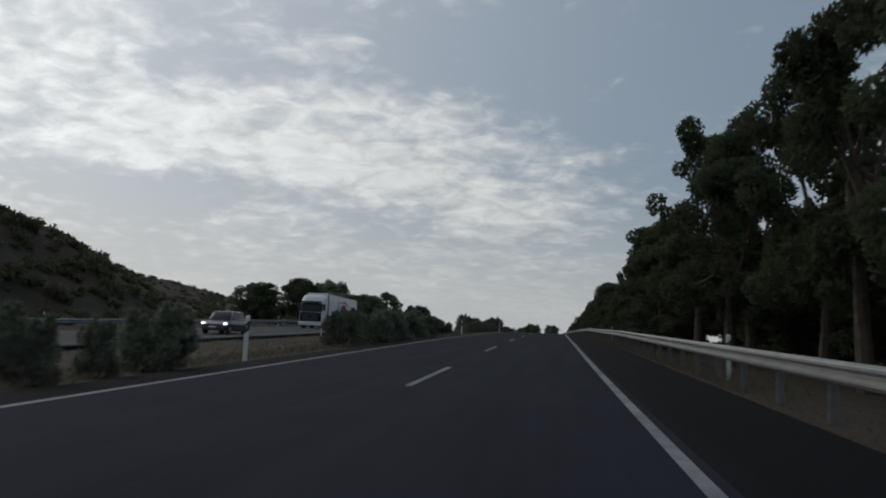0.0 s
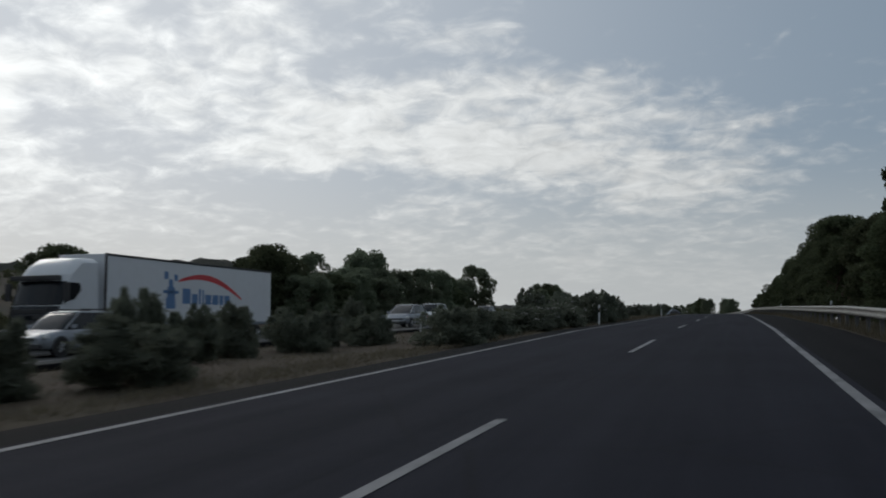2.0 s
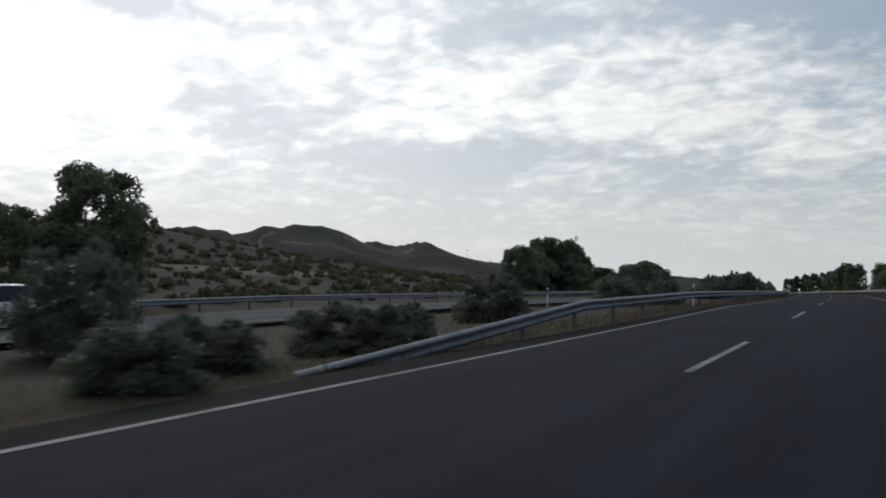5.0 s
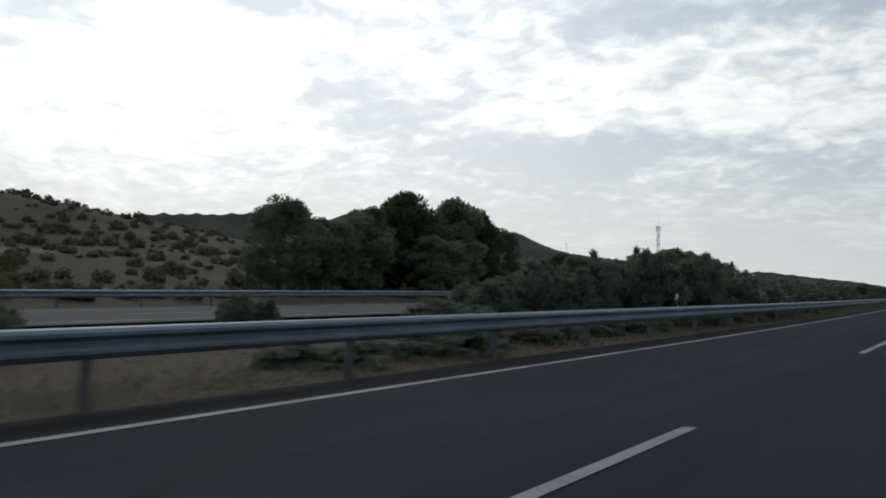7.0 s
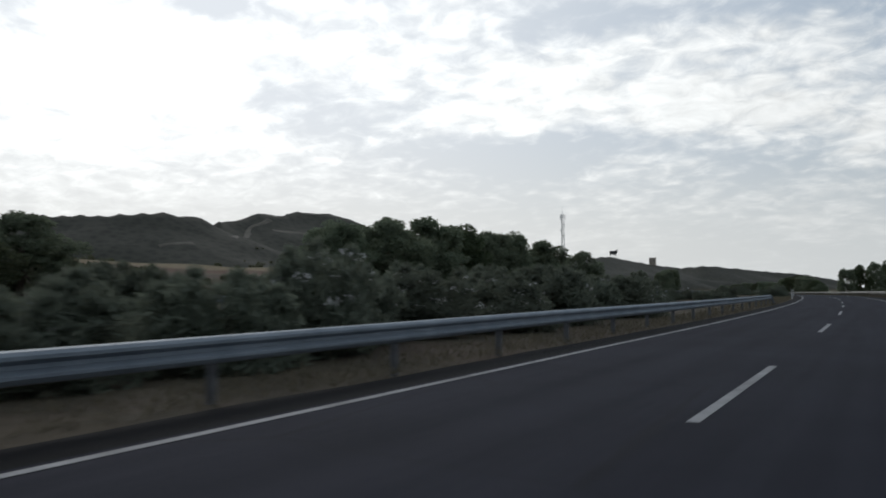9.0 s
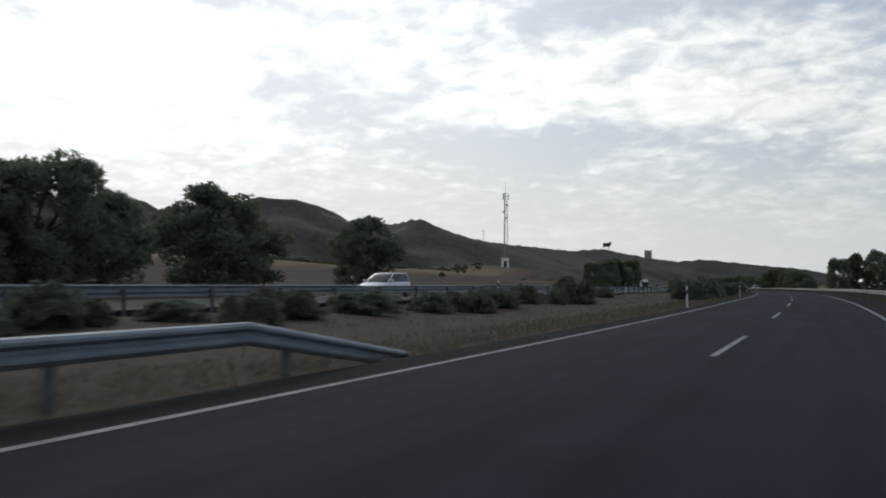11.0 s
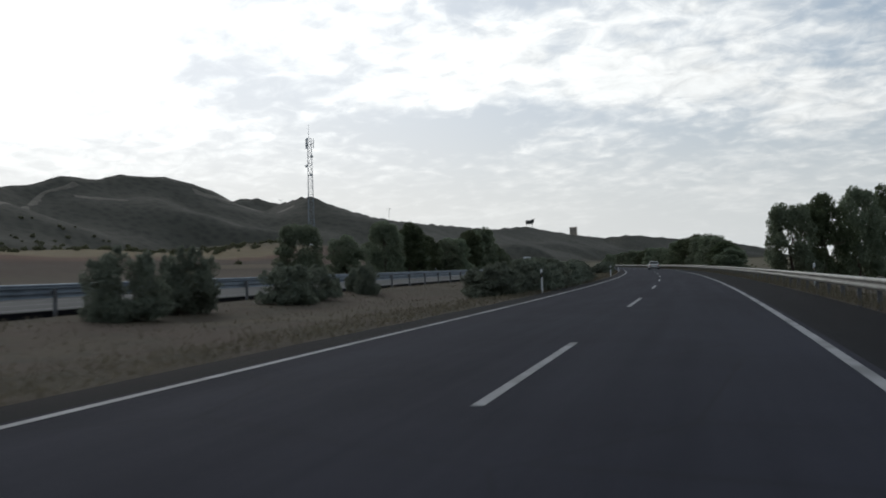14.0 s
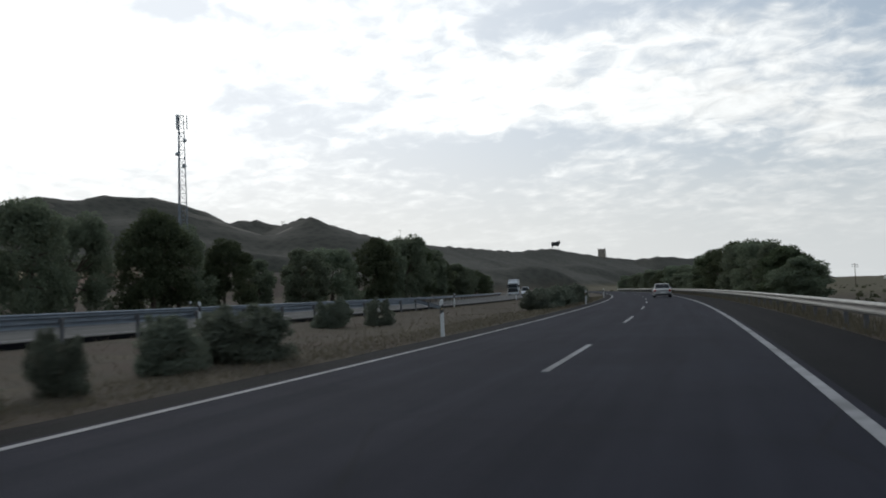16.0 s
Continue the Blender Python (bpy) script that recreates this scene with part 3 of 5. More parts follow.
# ---- bare tracks and terraces on the hills ----
def dirt_track(line, width, label):
    """A thin sheet of bare earth that follows the ground along a line of places."""
    at, verts = [Vector((*p, 0)) for p in line], []
    for a, b in zip(at, at[1:]):
        side = Vector((-(b - a).y, (b - a).x, 0)).normalized() * width / 2
        k = max(2, int((b - a).length / 5))
        for i in range(k + 1):
            p = a.lerp(b, i / k)
            w = 0.75 + 0.5 * noise.noise(p * 0.06)
            verts += [p - side * w, p - side * 0.3 * w, p + side * 0.35 * w, p + side * w]
    xs, ys = np.array([v.x for v in verts]), np.array([v.y for v in verts])
    zs = land(xs, ys)[0] + 0.45
    zs[0::4] -= 0.7
    zs[3::4] -= 0.7
    faces = [(4 * i + j, 4 * i + j + 1, 4 * i + j + 5, 4 * i + j + 4) for i in range(len(verts) // 4 - 1) for j in range(3)]
    tagged(mesh_of("dirt_track", list(zip(xs.tolist(), ys.tolist(), zs.tolist())), faces, PALE_EARTH), label, "dirt track", kind="structure")


dirt_track([(-487, 758), (-520, 802), (-551, 840), (-562, 878)], 7, "pale bare dirt track climbing the hillside")
dirt_track([(-541, 858), (-534, 876), (-524, 892)], 15, "pale bare patch of earth on the hillside")
dirt_track([(-548, 985), (-530, 1012), (-508, 1036), (-492, 1050)], 24, "pale bare terrace on the saddle of the hills")
dirt_track([(-486, 686), (-478, 710)], 9, "pale bare patch of earth on the hillside")

# ---- the two carriageways ----
road = tagged(strip("road", -45, 900, [(-3.8, -0.3), (-3.75, 0.0), (-3.55, 0.0), (0.0, 0.0), (3.55, 0.0), (3.72, 0.0), (3.76, -0.3)], ASPHALT), "dark grey asphalt motorway carriageway with white lines", "road", kind="structure")
tagged(strip("hard_shoulder", -45, 900, [(-5.85, -0.3), (-5.78, -0.012), (-3.7, -0.004), (-3.7, -0.2)], FRESH_SHADED_ASPHALT), "fresh asphalt hard shoulder, blackened further for the pines' shade", "hard shoulder", kind="structure")
tagged(strip("inner_shoulder", -45, 900, [(3.74, -0.2), (3.74, -0.004), (4.3, -0.012), (lambda s: 4.62 + 0.09 * noise.noise(Vector((s * 0.35, 2.0, 0.0))), -0.03), (4.76, -0.3)], FRESH_SHADED_ASPHALT, 1.0), "narrow dark asphalt strip with a ragged edge beside the median", "road edge", kind="structure")
far_road = tagged(strip("road_opposite", -45, 900, [(u, (lambda s, d=d: far_lane(s) + d)) for u, d in ((17.35, -0.3), (17.5, -0.01), (18.5, 0.0), (22.05, 0.0), (25.6, 0.0), (28.0, -0.01), (28.1, -0.3))], FAR_ASPHALT), "asphalt carriageway of the oncoming traffic, paled for its low-angle sheen", "road", kind="structure")


# near-black strip that stands in for the shade on the carriageway's edge step
tagged(strip("trim", -45, 900, [(17.28, lambda s: far_lane(s) - 0.34), (17.33, lambda s: far_lane(s) - 0.05), (17.36, lambda s: far_lane(s) - 0.004), (17.52, lambda s: far_lane(s) - 0.004)], FRESH_SHADED_ASPHALT), "edge step of the oncoming carriageway, coloured dark for its shade", "road edge", kind="structure")


def painted(name, owner, u, width, lift):
    ob = strip(name, -45, 900, [(u - width / 2, lift), (u + width / 2, lift)], PAINT)
    ob.parent = owner


painted("edge_line", road, 3.55, 0.125, 0.006)
painted("edge_line", road, -3.55, 0.15, 0.006)
for u in (18.5, 25.6):
    painted("edge_line", far_road, u, 0.15, lambda s: far_lane(s) + 0.006)


def dashes(owner, u, s0, s1, lift):
    k = math.ceil(s0 / 17.09)
    while 17.09 * k < s1:
        a = 17.09 * k
        ob = strip("lane_dash", a, a + 6.0, [(u - 0.06, lift), (u + 0.06, lift)], PAINT, 2.0)
        ob.parent = owner
        k += 1


dashes(road, 0.0, -20, 800, 0.006)
dashes(far_road, 22.05, -20, 700, lambda s: far_lane(s) + 0.006)


# ---- guard rails ----
BEAM = [(0.0, 0.70), (0.05, 0.685), (0.08, 0.65), (0.08, 0.615), (0.012, 0.57), (0.012, 0.53), (0.08, 0.485), (0.08, 0.45), (0.05, 0.405), (0.0, 0.39)]


def guard_rail(s0, s1, u, side, lift, steel, label, ramps=(0.0, 0.0), gap=4.0, group="guard rails"):
    """A W-shaped steel beam on posts. side: 1 where the road lies at smaller u. ramps: metres over which an end goes down."""
    owner = empty("guard_rail", Matrix.Translation(spot(s0, u)), label, "guard rail", group)
    inverse = Matrix.Translation(-spot(s0, u))

    def sink(s):
        down = 0.0
        if ramps[0] and s < s0 + ramps[0]:
            down = 1 - (s - s0) / ramps[0]
        if ramps[1] and s > s1 - ramps[1]:
            down = 1 - (s1 - s) / ramps[1]
        return down

    bm = bmesh.new()
    rings = []
    marks = sorted(set([s0, s1] + list(np.arange(s0, s1, 3.0)) + ([s0 + ramps[0]] if ramps[0] else []) + ([s1 - ramps[1]] if ramps[1] else [])))
    for s in marks:
        d = sink(s) * 0.70
        front = [(u - side * (o + 0.09), z - d) for o, z in BEAM]
        back = [(u - side * (o + 0.084), z - d) for o, z in reversed(BEAM)]
        base = lift(s) if callable(lift) else lift
        rings.append([inverse @ spot(s, uu, zz + base) for uu, zz in front + back])
    loft(bm, rings)
    part("beam", bm, steel, owner)
    bm = bmesh.new()
    box(bm, -0.06, 0.06, -0.03, 0.03, -0.5, 0.67, 0.008)
    box(bm, -0.10, 0.02, -0.05, 0.05, 0.48, 0.62, 0.006)
    first = None
    for s in np.arange(s0 + 1.0, s1 - 0.5, gap):
        if sink(s) > 0.55:
            continue
        base = (lift(s) if callable(lift) else lift) - sink(s) * 0.5
        m = inverse @ along(s, u + side * 0.03, base, 0 if side < 0 else 180)
        if first is None:
            first = part("post", bm, POST_STEEL, owner)
            first.matrix_basis = m
        else:
            ob = first.copy()
            scene.collection.objects.link(ob)
            ob.matrix_basis = m


guard_rail(-40, 760, -6.15, -1, lambda s: float(np.interp(s, [0, 120, 280, 760], [0.15, 0.12, 0.04, 0.0])), PALE_STEEL, "pale weathered steel guard rail on posts along the hard shoulder", gap=2.7)
guard_rail(169, 357.5, 5.12, 1, 0.0, STEEL, "grey galvanised steel guard rail with ramped ends beside the median", (13.5, 4.5))
guard_rail(-40, 760, 28.4, 1, far_lane, STEEL, "grey galvanised steel guard rail behind the oncoming lanes")
guard_rail(334, 572, 17.1, -1, far_lane, STEEL, "grey galvanised steel guard rail between median and oncoming lanes", (8.0, 8.0))


# ---- marker posts ----
def marker_post():
    owner = empty("marker_post", Matrix(), "white plastic roadside marker post with black band and reflector", "marker post", "marker posts")
    bm = bmesh.new()
    section = [(-0.047, -0.04), (0.047, -0.04), (0.047, 0.015), (0.0, 0.05), (-0.047, 0.015)]
    loft(bm, [[(x, y, -0.3) for x, y in section], [(x, y, 0.98) for x, y in section], [(x * 0.9, y * 0.9, 1.04 + 0.4 * y) for x, y in section]])
    part("body", bm, WHITE_PLASTIC, owner)
    bm = bmesh.new()
    loft(bm, [[(x * 1.05, y * 1.05, 0.66 + 0.9 * x) for x, y in section], [(x * 1.05, y * 1.05, 0.88 + 0.9 * x) for x, y in section]])
    band = part("band", bm, BLACK_PLASTIC, owner, "slanting black band")
    bm = bmesh.new()
    box(bm, -0.013, 0.013, -0.05, -0.038, 0.75, 0.83, 0.004)
    part("reflector", bm, AMBER, band, "amber reflector")
    return owner


def put_posts():
    first = marker_post()
    rng = random.Random(4)
    spots = [(s, 4.65, -0.03, 0) for s in (22.0, 68.7, 112.1, 155.75, 389.0, 432.1, 523.5, 568.5, 614)] + [(477.15, 4.98, -0.03, 0)]
    spots += [(203.0, 5.62, 0.0, 0), (249.4, 6.7, -0.05, 0)]
    spots += [(s, 16.95, far_lane(s) + 0.02, 180) for s in (28, 73, 118, 165, 214, 260, 305, 350, 395, 440, 486, 531, 576, 622)]
    spots += [(s, -6.75, 0.0, 0) for s in (24.8, 69.2, 112.8, 156.5, 200, 244, 288, 389, 432.5, 476)]
    spots += [(s, 28.7, far_lane(s) + 0.05, 180) for s in (52, 97, 142, 187, 232, 415, 460, 505, 550)]
    for i, (s, u, dz, turn) in enumerate(spots):
        m = along(s, u, dz, turn + rng.uniform(-6, 6)) @ pose(0, 0, 0, rng.uniform(-2, 2), rng.uniform(-2, 2), 0)
        if i == 0:
            first.matrix_basis = m
        else:
            copy_thing(first, m)


put_posts()


# ---- plants ----
def leaves(rng, clumps, count, size, long=1.8, rise=0.35):
    """Many small leaves gathered in clumps; each clump (x, y, z, radius)."""
    weights = np.array([c[3] ** 2 for c in clumps])
    owner = rng.choice(len(clumps), count, p=weights / weights.sum())
    c = np.array(clumps)[owner]
    way = rng.normal(size=(count, 3))
    way /= np.linalg.norm(way, axis=1)[:, None]
    r = c[:, 3] * rng.uniform(0.25, 1.0, count) ** 0.45
    mid = c[:, :3] + way * r[:, None] * np.array([1, 1, 0.82])
    a = rng.normal(size=(count, 3)) + way * 0.8 + np.array([0, 0, rise])
    a /= np.linalg.norm(a, axis=1)[:, None]
    b = np.cross(a, rng.normal(size=(count, 3)))
    b /= np.linalg.norm(b, axis=1)[:, None]
    k = size * rng.uniform(0.6, 1.3, count)[:, None]
    verts = np.stack([mid - a * k * long / 2 + b * k / 2, mid + a * k * long / 2, mid - a * k * long / 2 - b * k / 2], 1).reshape(-1, 3)
    faces = np.arange(count * 3).reshape(-1, 3)
    return verts, faces


def fitted(v, width, bottom, top):
    """Stretches leaves to a width and a height."""
    r = np.percentile(np.hypot(v[:, 0], v[:, 1]), 95)
    v[:, :2] *= width / 2 / r
    lo, hi = np.percentile(v[:, 2], 0.5), np.percentile(v[:, 2], 99)
    v[:, 2] = bottom + (v[:, 2] - lo) * (top - bottom) / (hi - lo)
    return v


def crown_clumps(rng, w, h0, h1, n, lean=0.0, cone=0.0, small=0.24):
    """Clump centres through an uneven crown of width w between the heights h0 and h1."""
    out = []
    mid, half = (h0 + h1) / 2, (h1 - h0) / 2
    lobes = [(rng.uniform(0, 2 * np.pi), rng.uniform(0.75, 1.12)) for _ in range(5)]
    for i in range(n):
        t = rng.uniform(-0.95, 0.95)
        a = rng.uniform(0, 2 * np.pi)
        reach = max(f * (0.6 + 0.4 * math.cos(a - g)) for g, f in lobes)
        prof = math.sqrt(max(0.0, 1 - t * t * (1.0 if t > 0 else 0.2))) if not cone else max(0.08, (1 - t) / 2) ** 0.8
        r = prof * w / 2 * reach * rng.uniform(0.25, 1.0) ** 0.5
        out.append((r * math.cos(a) + lean * t, r * math.sin(a), mid + t * half * rng.uniform(0.9, 1.08), w * small * rng.uniform(0.6, 1.15) * (1 if not cone else 0.7)))
    return out


def make_tree(seed, w, h, bare, count, leaf, size, n=34, cone=0.0, name="tree", label="", category="tree", small=0.2, trunk=0.16):
    rng = np.random.RandomState(seed)
    owner = empty(name, Matrix(), label, category)
    bm = bmesh.new()
    bend = [Vector((0, 0, -0.5))]
    for i in range(1, 5):
        bend.append(Vector((rng.uniform(-0.12, 0.12) * i, rng.uniform(-0.12, 0.12) * i, h * 0.17 * i)))
    for i in range(4):
        tube(bm, bend[i], bend[i + 1], trunk * (1 - 0.2 * i) * h / 6, trunk * (1 - 0.2 * (i + 1)) * h / 6, 8)
    part("trunk", bm, BARK, owner)
    clumps = crown_clumps(rng, w, bare, h, n, 0.0, cone, small)
    for i in range(7):
        c = clumps[i]
        k = rng.uniform(0.25, 0.8)
        at = bend[1].lerp(bend[4], k)
        bm = bmesh.new()
        target = Vector(c[:3])
        half = at.lerp(target, 0.55) + Vector((0, 0, -0.15 * h / 6))
        tube(bm, at, half, 0.055 * h / 6, 0.04 * h / 6, 6)
        tube(bm, half, target, 0.04 * h / 6, 0.015 * h / 6, 6)
        part("limb", bm, BARK, owner)
    v, f = leaves(rng, clumps, count, size)
    v = fitted(v, w, bare, h)
    mesh_of("crown", v.tolist(), f.tolist(), leaf, owner)
    return owner


BUSH_W, BUSH_H = 2.2, 1.6


def make_bush(seed, count, flowers, size=0.042):
    """An upright bush, BUSH_W wide and BUSH_H high, leafy down to the ground."""
    rng = np.random.RandomState(seed)
    owner = empty("oleander_bush", Matrix(), "dense green oleander bush with white flowers on the dry median" if flowers else "dense dark green oleander bush on the dry median", "bush", "median bushes")
    for i in range(5):
        a, k = rng.uniform(0, 6.28), rng.uniform(0.2, 0.7)
        bm = bmesh.new()
        tube(bm, (0.1 * math.cos(a), 0.1 * math.sin(a), -0.2), (k * math.cos(a), k * math.sin(a), rng.uniform(0.7, 1.2)), 0.022, 0.008, 5)
        part("stem", bm, BARK, owner)
    clumps = []
    lobes = [(rng.uniform(0, 6.28), rng.uniform(0.75, 1.1)) for _ in range(4)]
    for i in range(64):
        a, q = rng.uniform(0, 6.28), rng.uniform(0.08, 0.92)
        reach = max(f * (0.65 + 0.35 * math.cos(a - g)) for g, f in lobes)
        r = 0.85 * reach * math.sqrt(max(0.05, 1 - max(0.0, q - 0.3) ** 2 * 1.7)) * rng.uniform(0.2, 1) ** 0.5
        clumps.append((r * math.cos(a), r * math.sin(a), q * 1.35 * (0.72 + 0.28 * reach), rng.uniform(0.16, 0.30)))
    for i in range(18):
        a, r = rng.uniform(0, 6.28), 0.78 * math.sqrt(rng.uniform(0.1, 1))
        clumps.append((r * math.cos(a), r * math.sin(a), rng.uniform(0.12, 0.3), rng.uniform(0.18, 0.26)))
    v, f = leaves(rng, clumps, count, size, 3.2, 0.9)
    # shoots that stick out of the top
    shoots = [(c[0] * 1.05, c[1] * 1.05, c[2] + c[3] * 0.9, 0.09) for c in clumps if c[2] > 0.8]
    v2, f2 = leaves(rng, shoots, count // 8, size * 0.9, 3.6, 1.6)
    v, f = np.concatenate([v, v2]), np.concatenate([f, f2 + len(v)])
    reach, low, high = np.percentile(np.hypot(v[:, 0], v[:, 1]), 95), np.percentile(v[:, 2], 0.5), np.percentile(v[:, 2], 99)
    v = fitted(v, BUSH_W, 0.0, BUSH_H)
    mesh_of("foliage", v.tolist(), f.tolist(), OLEANDER, owner)
    if flowers:
        tops = [(c[0] * 1.08, c[1] * 1.08, c[2] + c[3] * 0.62, 0.10) for c in clumps if c[2] > 0.5]
        tops = [(x + rng.uniform(-0.12, 0.12), y + rng.uniform(-0.12, 0.12), z + rng.uniform(-0.10, 0.03), r * rng.uniform(0.4, 1.0)) for x, y, z, r in tops * 2]
        v, f = leaves(rng, tops, flowers, 0.034, 1.1)
        v = v * np.array([BUSH_W / 2 / reach, BUSH_W / 2 / reach, BUSH_H / (high - low)]) - np.array([0, 0, low * BUSH_H / (high - low)])
        tagged(mesh_of("blossom", v.tolist(), f.tolist(), PETAL, owner, "clusters of white flowers"), kind="stuff")
    return owner


def scaled(m, w, h):
    return m @ Matrix.Diagonal((w, w, h, 1))


BUSHES = [make_bush(11, 9000, 0), make_bush(12, 9000, 0), make_bush(13, 8600, 0), make_bush(14, 9000, 420), make_bush(15, 9000, 560)]
used = set()


def put(variants, i, m):
    """Places the first of a kind itself, then copies of it."""
    ob = variants[i]
    if ob.name in used:
        made = copy_thing(ob, m)
        made.matrix_basis = m
        return made
    used.add(ob.name)
    ob.matrix_basis = m
    return ob


rng_b = random.Random(8)


def bush(s, u, w, h, flower=0.25):
    i = rng_b.choice((3, 4)) if rng_b.random() < flower else rng_b.choice((0, 1, 2))
    p = spot(s, u)
    z = height(p.x, p.y)
    put(BUSHES, i, scaled(pose(p.x, p.y, z - 0.03, 0, 0, rng_b.uniform(0, 360)), w / BUSH_W * rng_b.uniform(1.0, 1.1), h / BUSH_H * rng_b.uniform(0.97, 1.05)))


# s, u, width, height
for row in ((15.0, 5.6, 1.0, 1.2), (16.9, 5.4, 0.7, 0.95), (19.1, 5.5, 1.35, 1.25), (35.6, 5.8, 1.35, 1.3), (37.4, 5.9, 1.6, 1.4), (39.6, 5.5, 1.8, 1.35), (43.5, 5.5, 2.1, 1.4), (47, 5.9, 1.8, 1.2), (50.5, 5.8, 2.0, 1.35), (54, 6.5, 1.6, 1.3)):
    bush(*row, flower=0.0)
for row in ((58, 5.7, 1.5, 1.35), (61, 7.5, 1.6, 1.2), (64.5, 7.7, 1.7, 1.25), (67.5, 9.9, 1.3, 1.25), (74.6, 10.0, 2.2, 1.4), (76.5, 8.9, 1.5, 1.45), (82.4, 10.8, 1.4, 1.85), (78.5, 7.6, 2.1, 1.15), (85.4, 11.4, 1.4, 1.5), (88.5, 12.0, 1.7, 1.6), (92.5, 12.0, 1.9, 1.45), (100.9, 13.8, 1.6, 1.85), (90, 5.6, 2.1, 1.1), (96, 13.0, 1.5, 1.4), (93, 5.9, 1.7, 1.05)):
    bush(*row, flower=0.0)
for i in range(6):
    bush(57.5 + 3.0 * i, 9.3 + rng_b.uniform(-0.6, 0.6), 2.1, 0.95 * rng_b.uniform(0.85, 1.1), flower=0.0)
for row in ((96.2, 6.2, 2.0, 1.0), (97, 11.4, 1.8, 1.3), (100, 5.9, 2.4, 1.0), (103, 5.6, 2.0, 0.95), (106, 5.8, 2.2, 1.0), (109, 6.0, 2.0, 0.95), (112.6, 6.3, 1.7, 1.0), (116.4, 6.1, 2.2, 1.6), (118.5, 5.6, 2.0, 1.9), (121, 6.0, 1.7, 1.9), (123.5, 6.2, 1.8, 1.5), (126, 6.4, 1.6, 1.75), (128.6, 6.4, 2.0, 1.6), (132, 6.7, 2.2, 1.9), (136, 7.6, 2.0, 1.7)):
    bush(*row, flower=0.35)
for i in range(14):
    bush(97.5 + 2.9 * i, 7.3 + rng_b.uniform(-0.4, 0.5), 2.3, (0.9 if i < 6 else 1.35) * rng_b.uniform(0.9, 1.1), flower=0.2)
for row in ((139.5, 10.6, 2.4, 2.2), (142.4, 12.2, 2.4, 2.4), (145.4, 12.8, 2.7, 2.5), (148.8, 12.8, 2.3, 2.1), (151.4, 13.2, 2.2, 2.2), (153.9, 13.0, 2.4, 2.3), (156.5, 12.0, 2.9, 2.3), (160.3, 12.4, 2.2, 2.5), (162.8, 10.7, 2.5, 2.0), (165.5, 12.6, 2.0, 2.3), (169.7, 14.1, 1.9, 2.45), (171.9, 12.9, 2.4, 2.45), (166.8, 5.6, 1.5, 0.85)):
    bush(*row, flower=0.85)
for row in ((167.4, 6.2, 0.9, 0.6), (169.2, 6.6, 1.6, 0.85), (173.5, 6.8, 2.3, 1.0), (176.5, 7.6, 1.7, 0.9), (188.5, 10.4, 2.6, 1.6), (194, 12, 2.0, 1.2), (203, 9.5, 2.4, 1.6), (208, 10.6, 2.6, 1.9), (214, 9.0, 2.3, 1.7), (221, 11.5, 2.4, 1.8), (229, 12.5, 1.6, 1.0), (236, 13, 1.4, 0.9), (240.5, 10.0, 2.6, 0.8), (243.2, 10.5, 2.4, 1.5), (245.2, 9.2, 2.6, 2.1)):
    bush(*row, flower=0.15)
for row in ((117.4, 9.6, 2.2, 2.25), (120.6, 10.2, 2.3, 2.1)):
    bush(*row, flower=1.0)
# low dark growth under the rail of the median
for i in range(27):
    bush(231 + 1.65 * i, 6.4 + rng_b.uniform(-0.25, 0.5), rng_b.uniform(1.3, 2.0), rng_b.uniform(0.3, 0.55), flower=0.0)
for i in range(26):
    tall = 2.45 if i < 8 else 1.9
    bush(247.5 + 3.05 * i, 8.8 + rng_b.uniform(-0.7, 1.0), rng_b.uniform(2.4, 3.2), tall * rng_b.uniform(0.84, 1.08), flower=0.45)
    if i % 2:
        bush(249 + 3.05 * i, 11.6 + rng_b.uniform(-0.8, 1.0), rng_b.uniform(2.4, 3.0), tall * rng_b.uniform(0.95, 1.12), flower=0.3)
for row in ((341, 13.2, 1.2, 0.8), (350, 14.0, 1.5, 0.9), (357, 13.5, 1.6, 1.0), (361, 11.2, 1.6, 0.75), (364.5, 12.4, 2.2, 0.8), (369.5, 12.9, 2.2, 0.8), (375.5, 12.8, 2.0, 0.85), (378.5, 12.4, 2.2, 0.8), (382, 12.6, 2.0, 0.75), (388, 12.9, 1.8, 1.0), (392.0, 12.4, 1.5, 0.9), (395.8, 12.2, 2.5, 1.6), (400.6, 12.8, 1.2, 0.85), (408.2, 13.2, 1.7, 0.75)):
    bush(*row, flower=0.0)
for i in range(22):
    bush(338 + 2.9 * i, 13.7 + rng_b.uniform(-0.5, 0.5), rng_b.uniform(1.4, 2.1), rng_b.uniform(0.45, 0.75), flower=0.0)
for row in ((408.6, 7.3, 1.6, 1.35), (410.6, 6.8, 2.2, 1.5), (418, 6.7, 2.6, 1.75), (423, 6.6, 1.6, 1.0), (427, 6.8, 2.2, 1.1), (428.8, 6.5, 1.7, 1.1), (436.1, 6.6, 0.7, 0.7), (437.3, 6.0, 1.5, 1.2), (457.5, 13.4, 2.2, 1.9), (460.8, 13.7, 2.0, 2.0), (466.0, 12.5, 2.0, 1.4), (469.0, 12.9, 1.8, 1.3), (472.4, 13.6, 0.9, 0.9), (477.2, 13.8, 1.4, 1.45)):
    bush(*row, flower=0.0)
for i in range(12):
    bush(474 + 3.0 * i, 6.2 + rng_b.uniform(-0.2, 0.7) + 0.03 * i, rng_b.uniform(2.2, 3.0), rng_b.uniform(1.35, 1.65), flower=0.0)
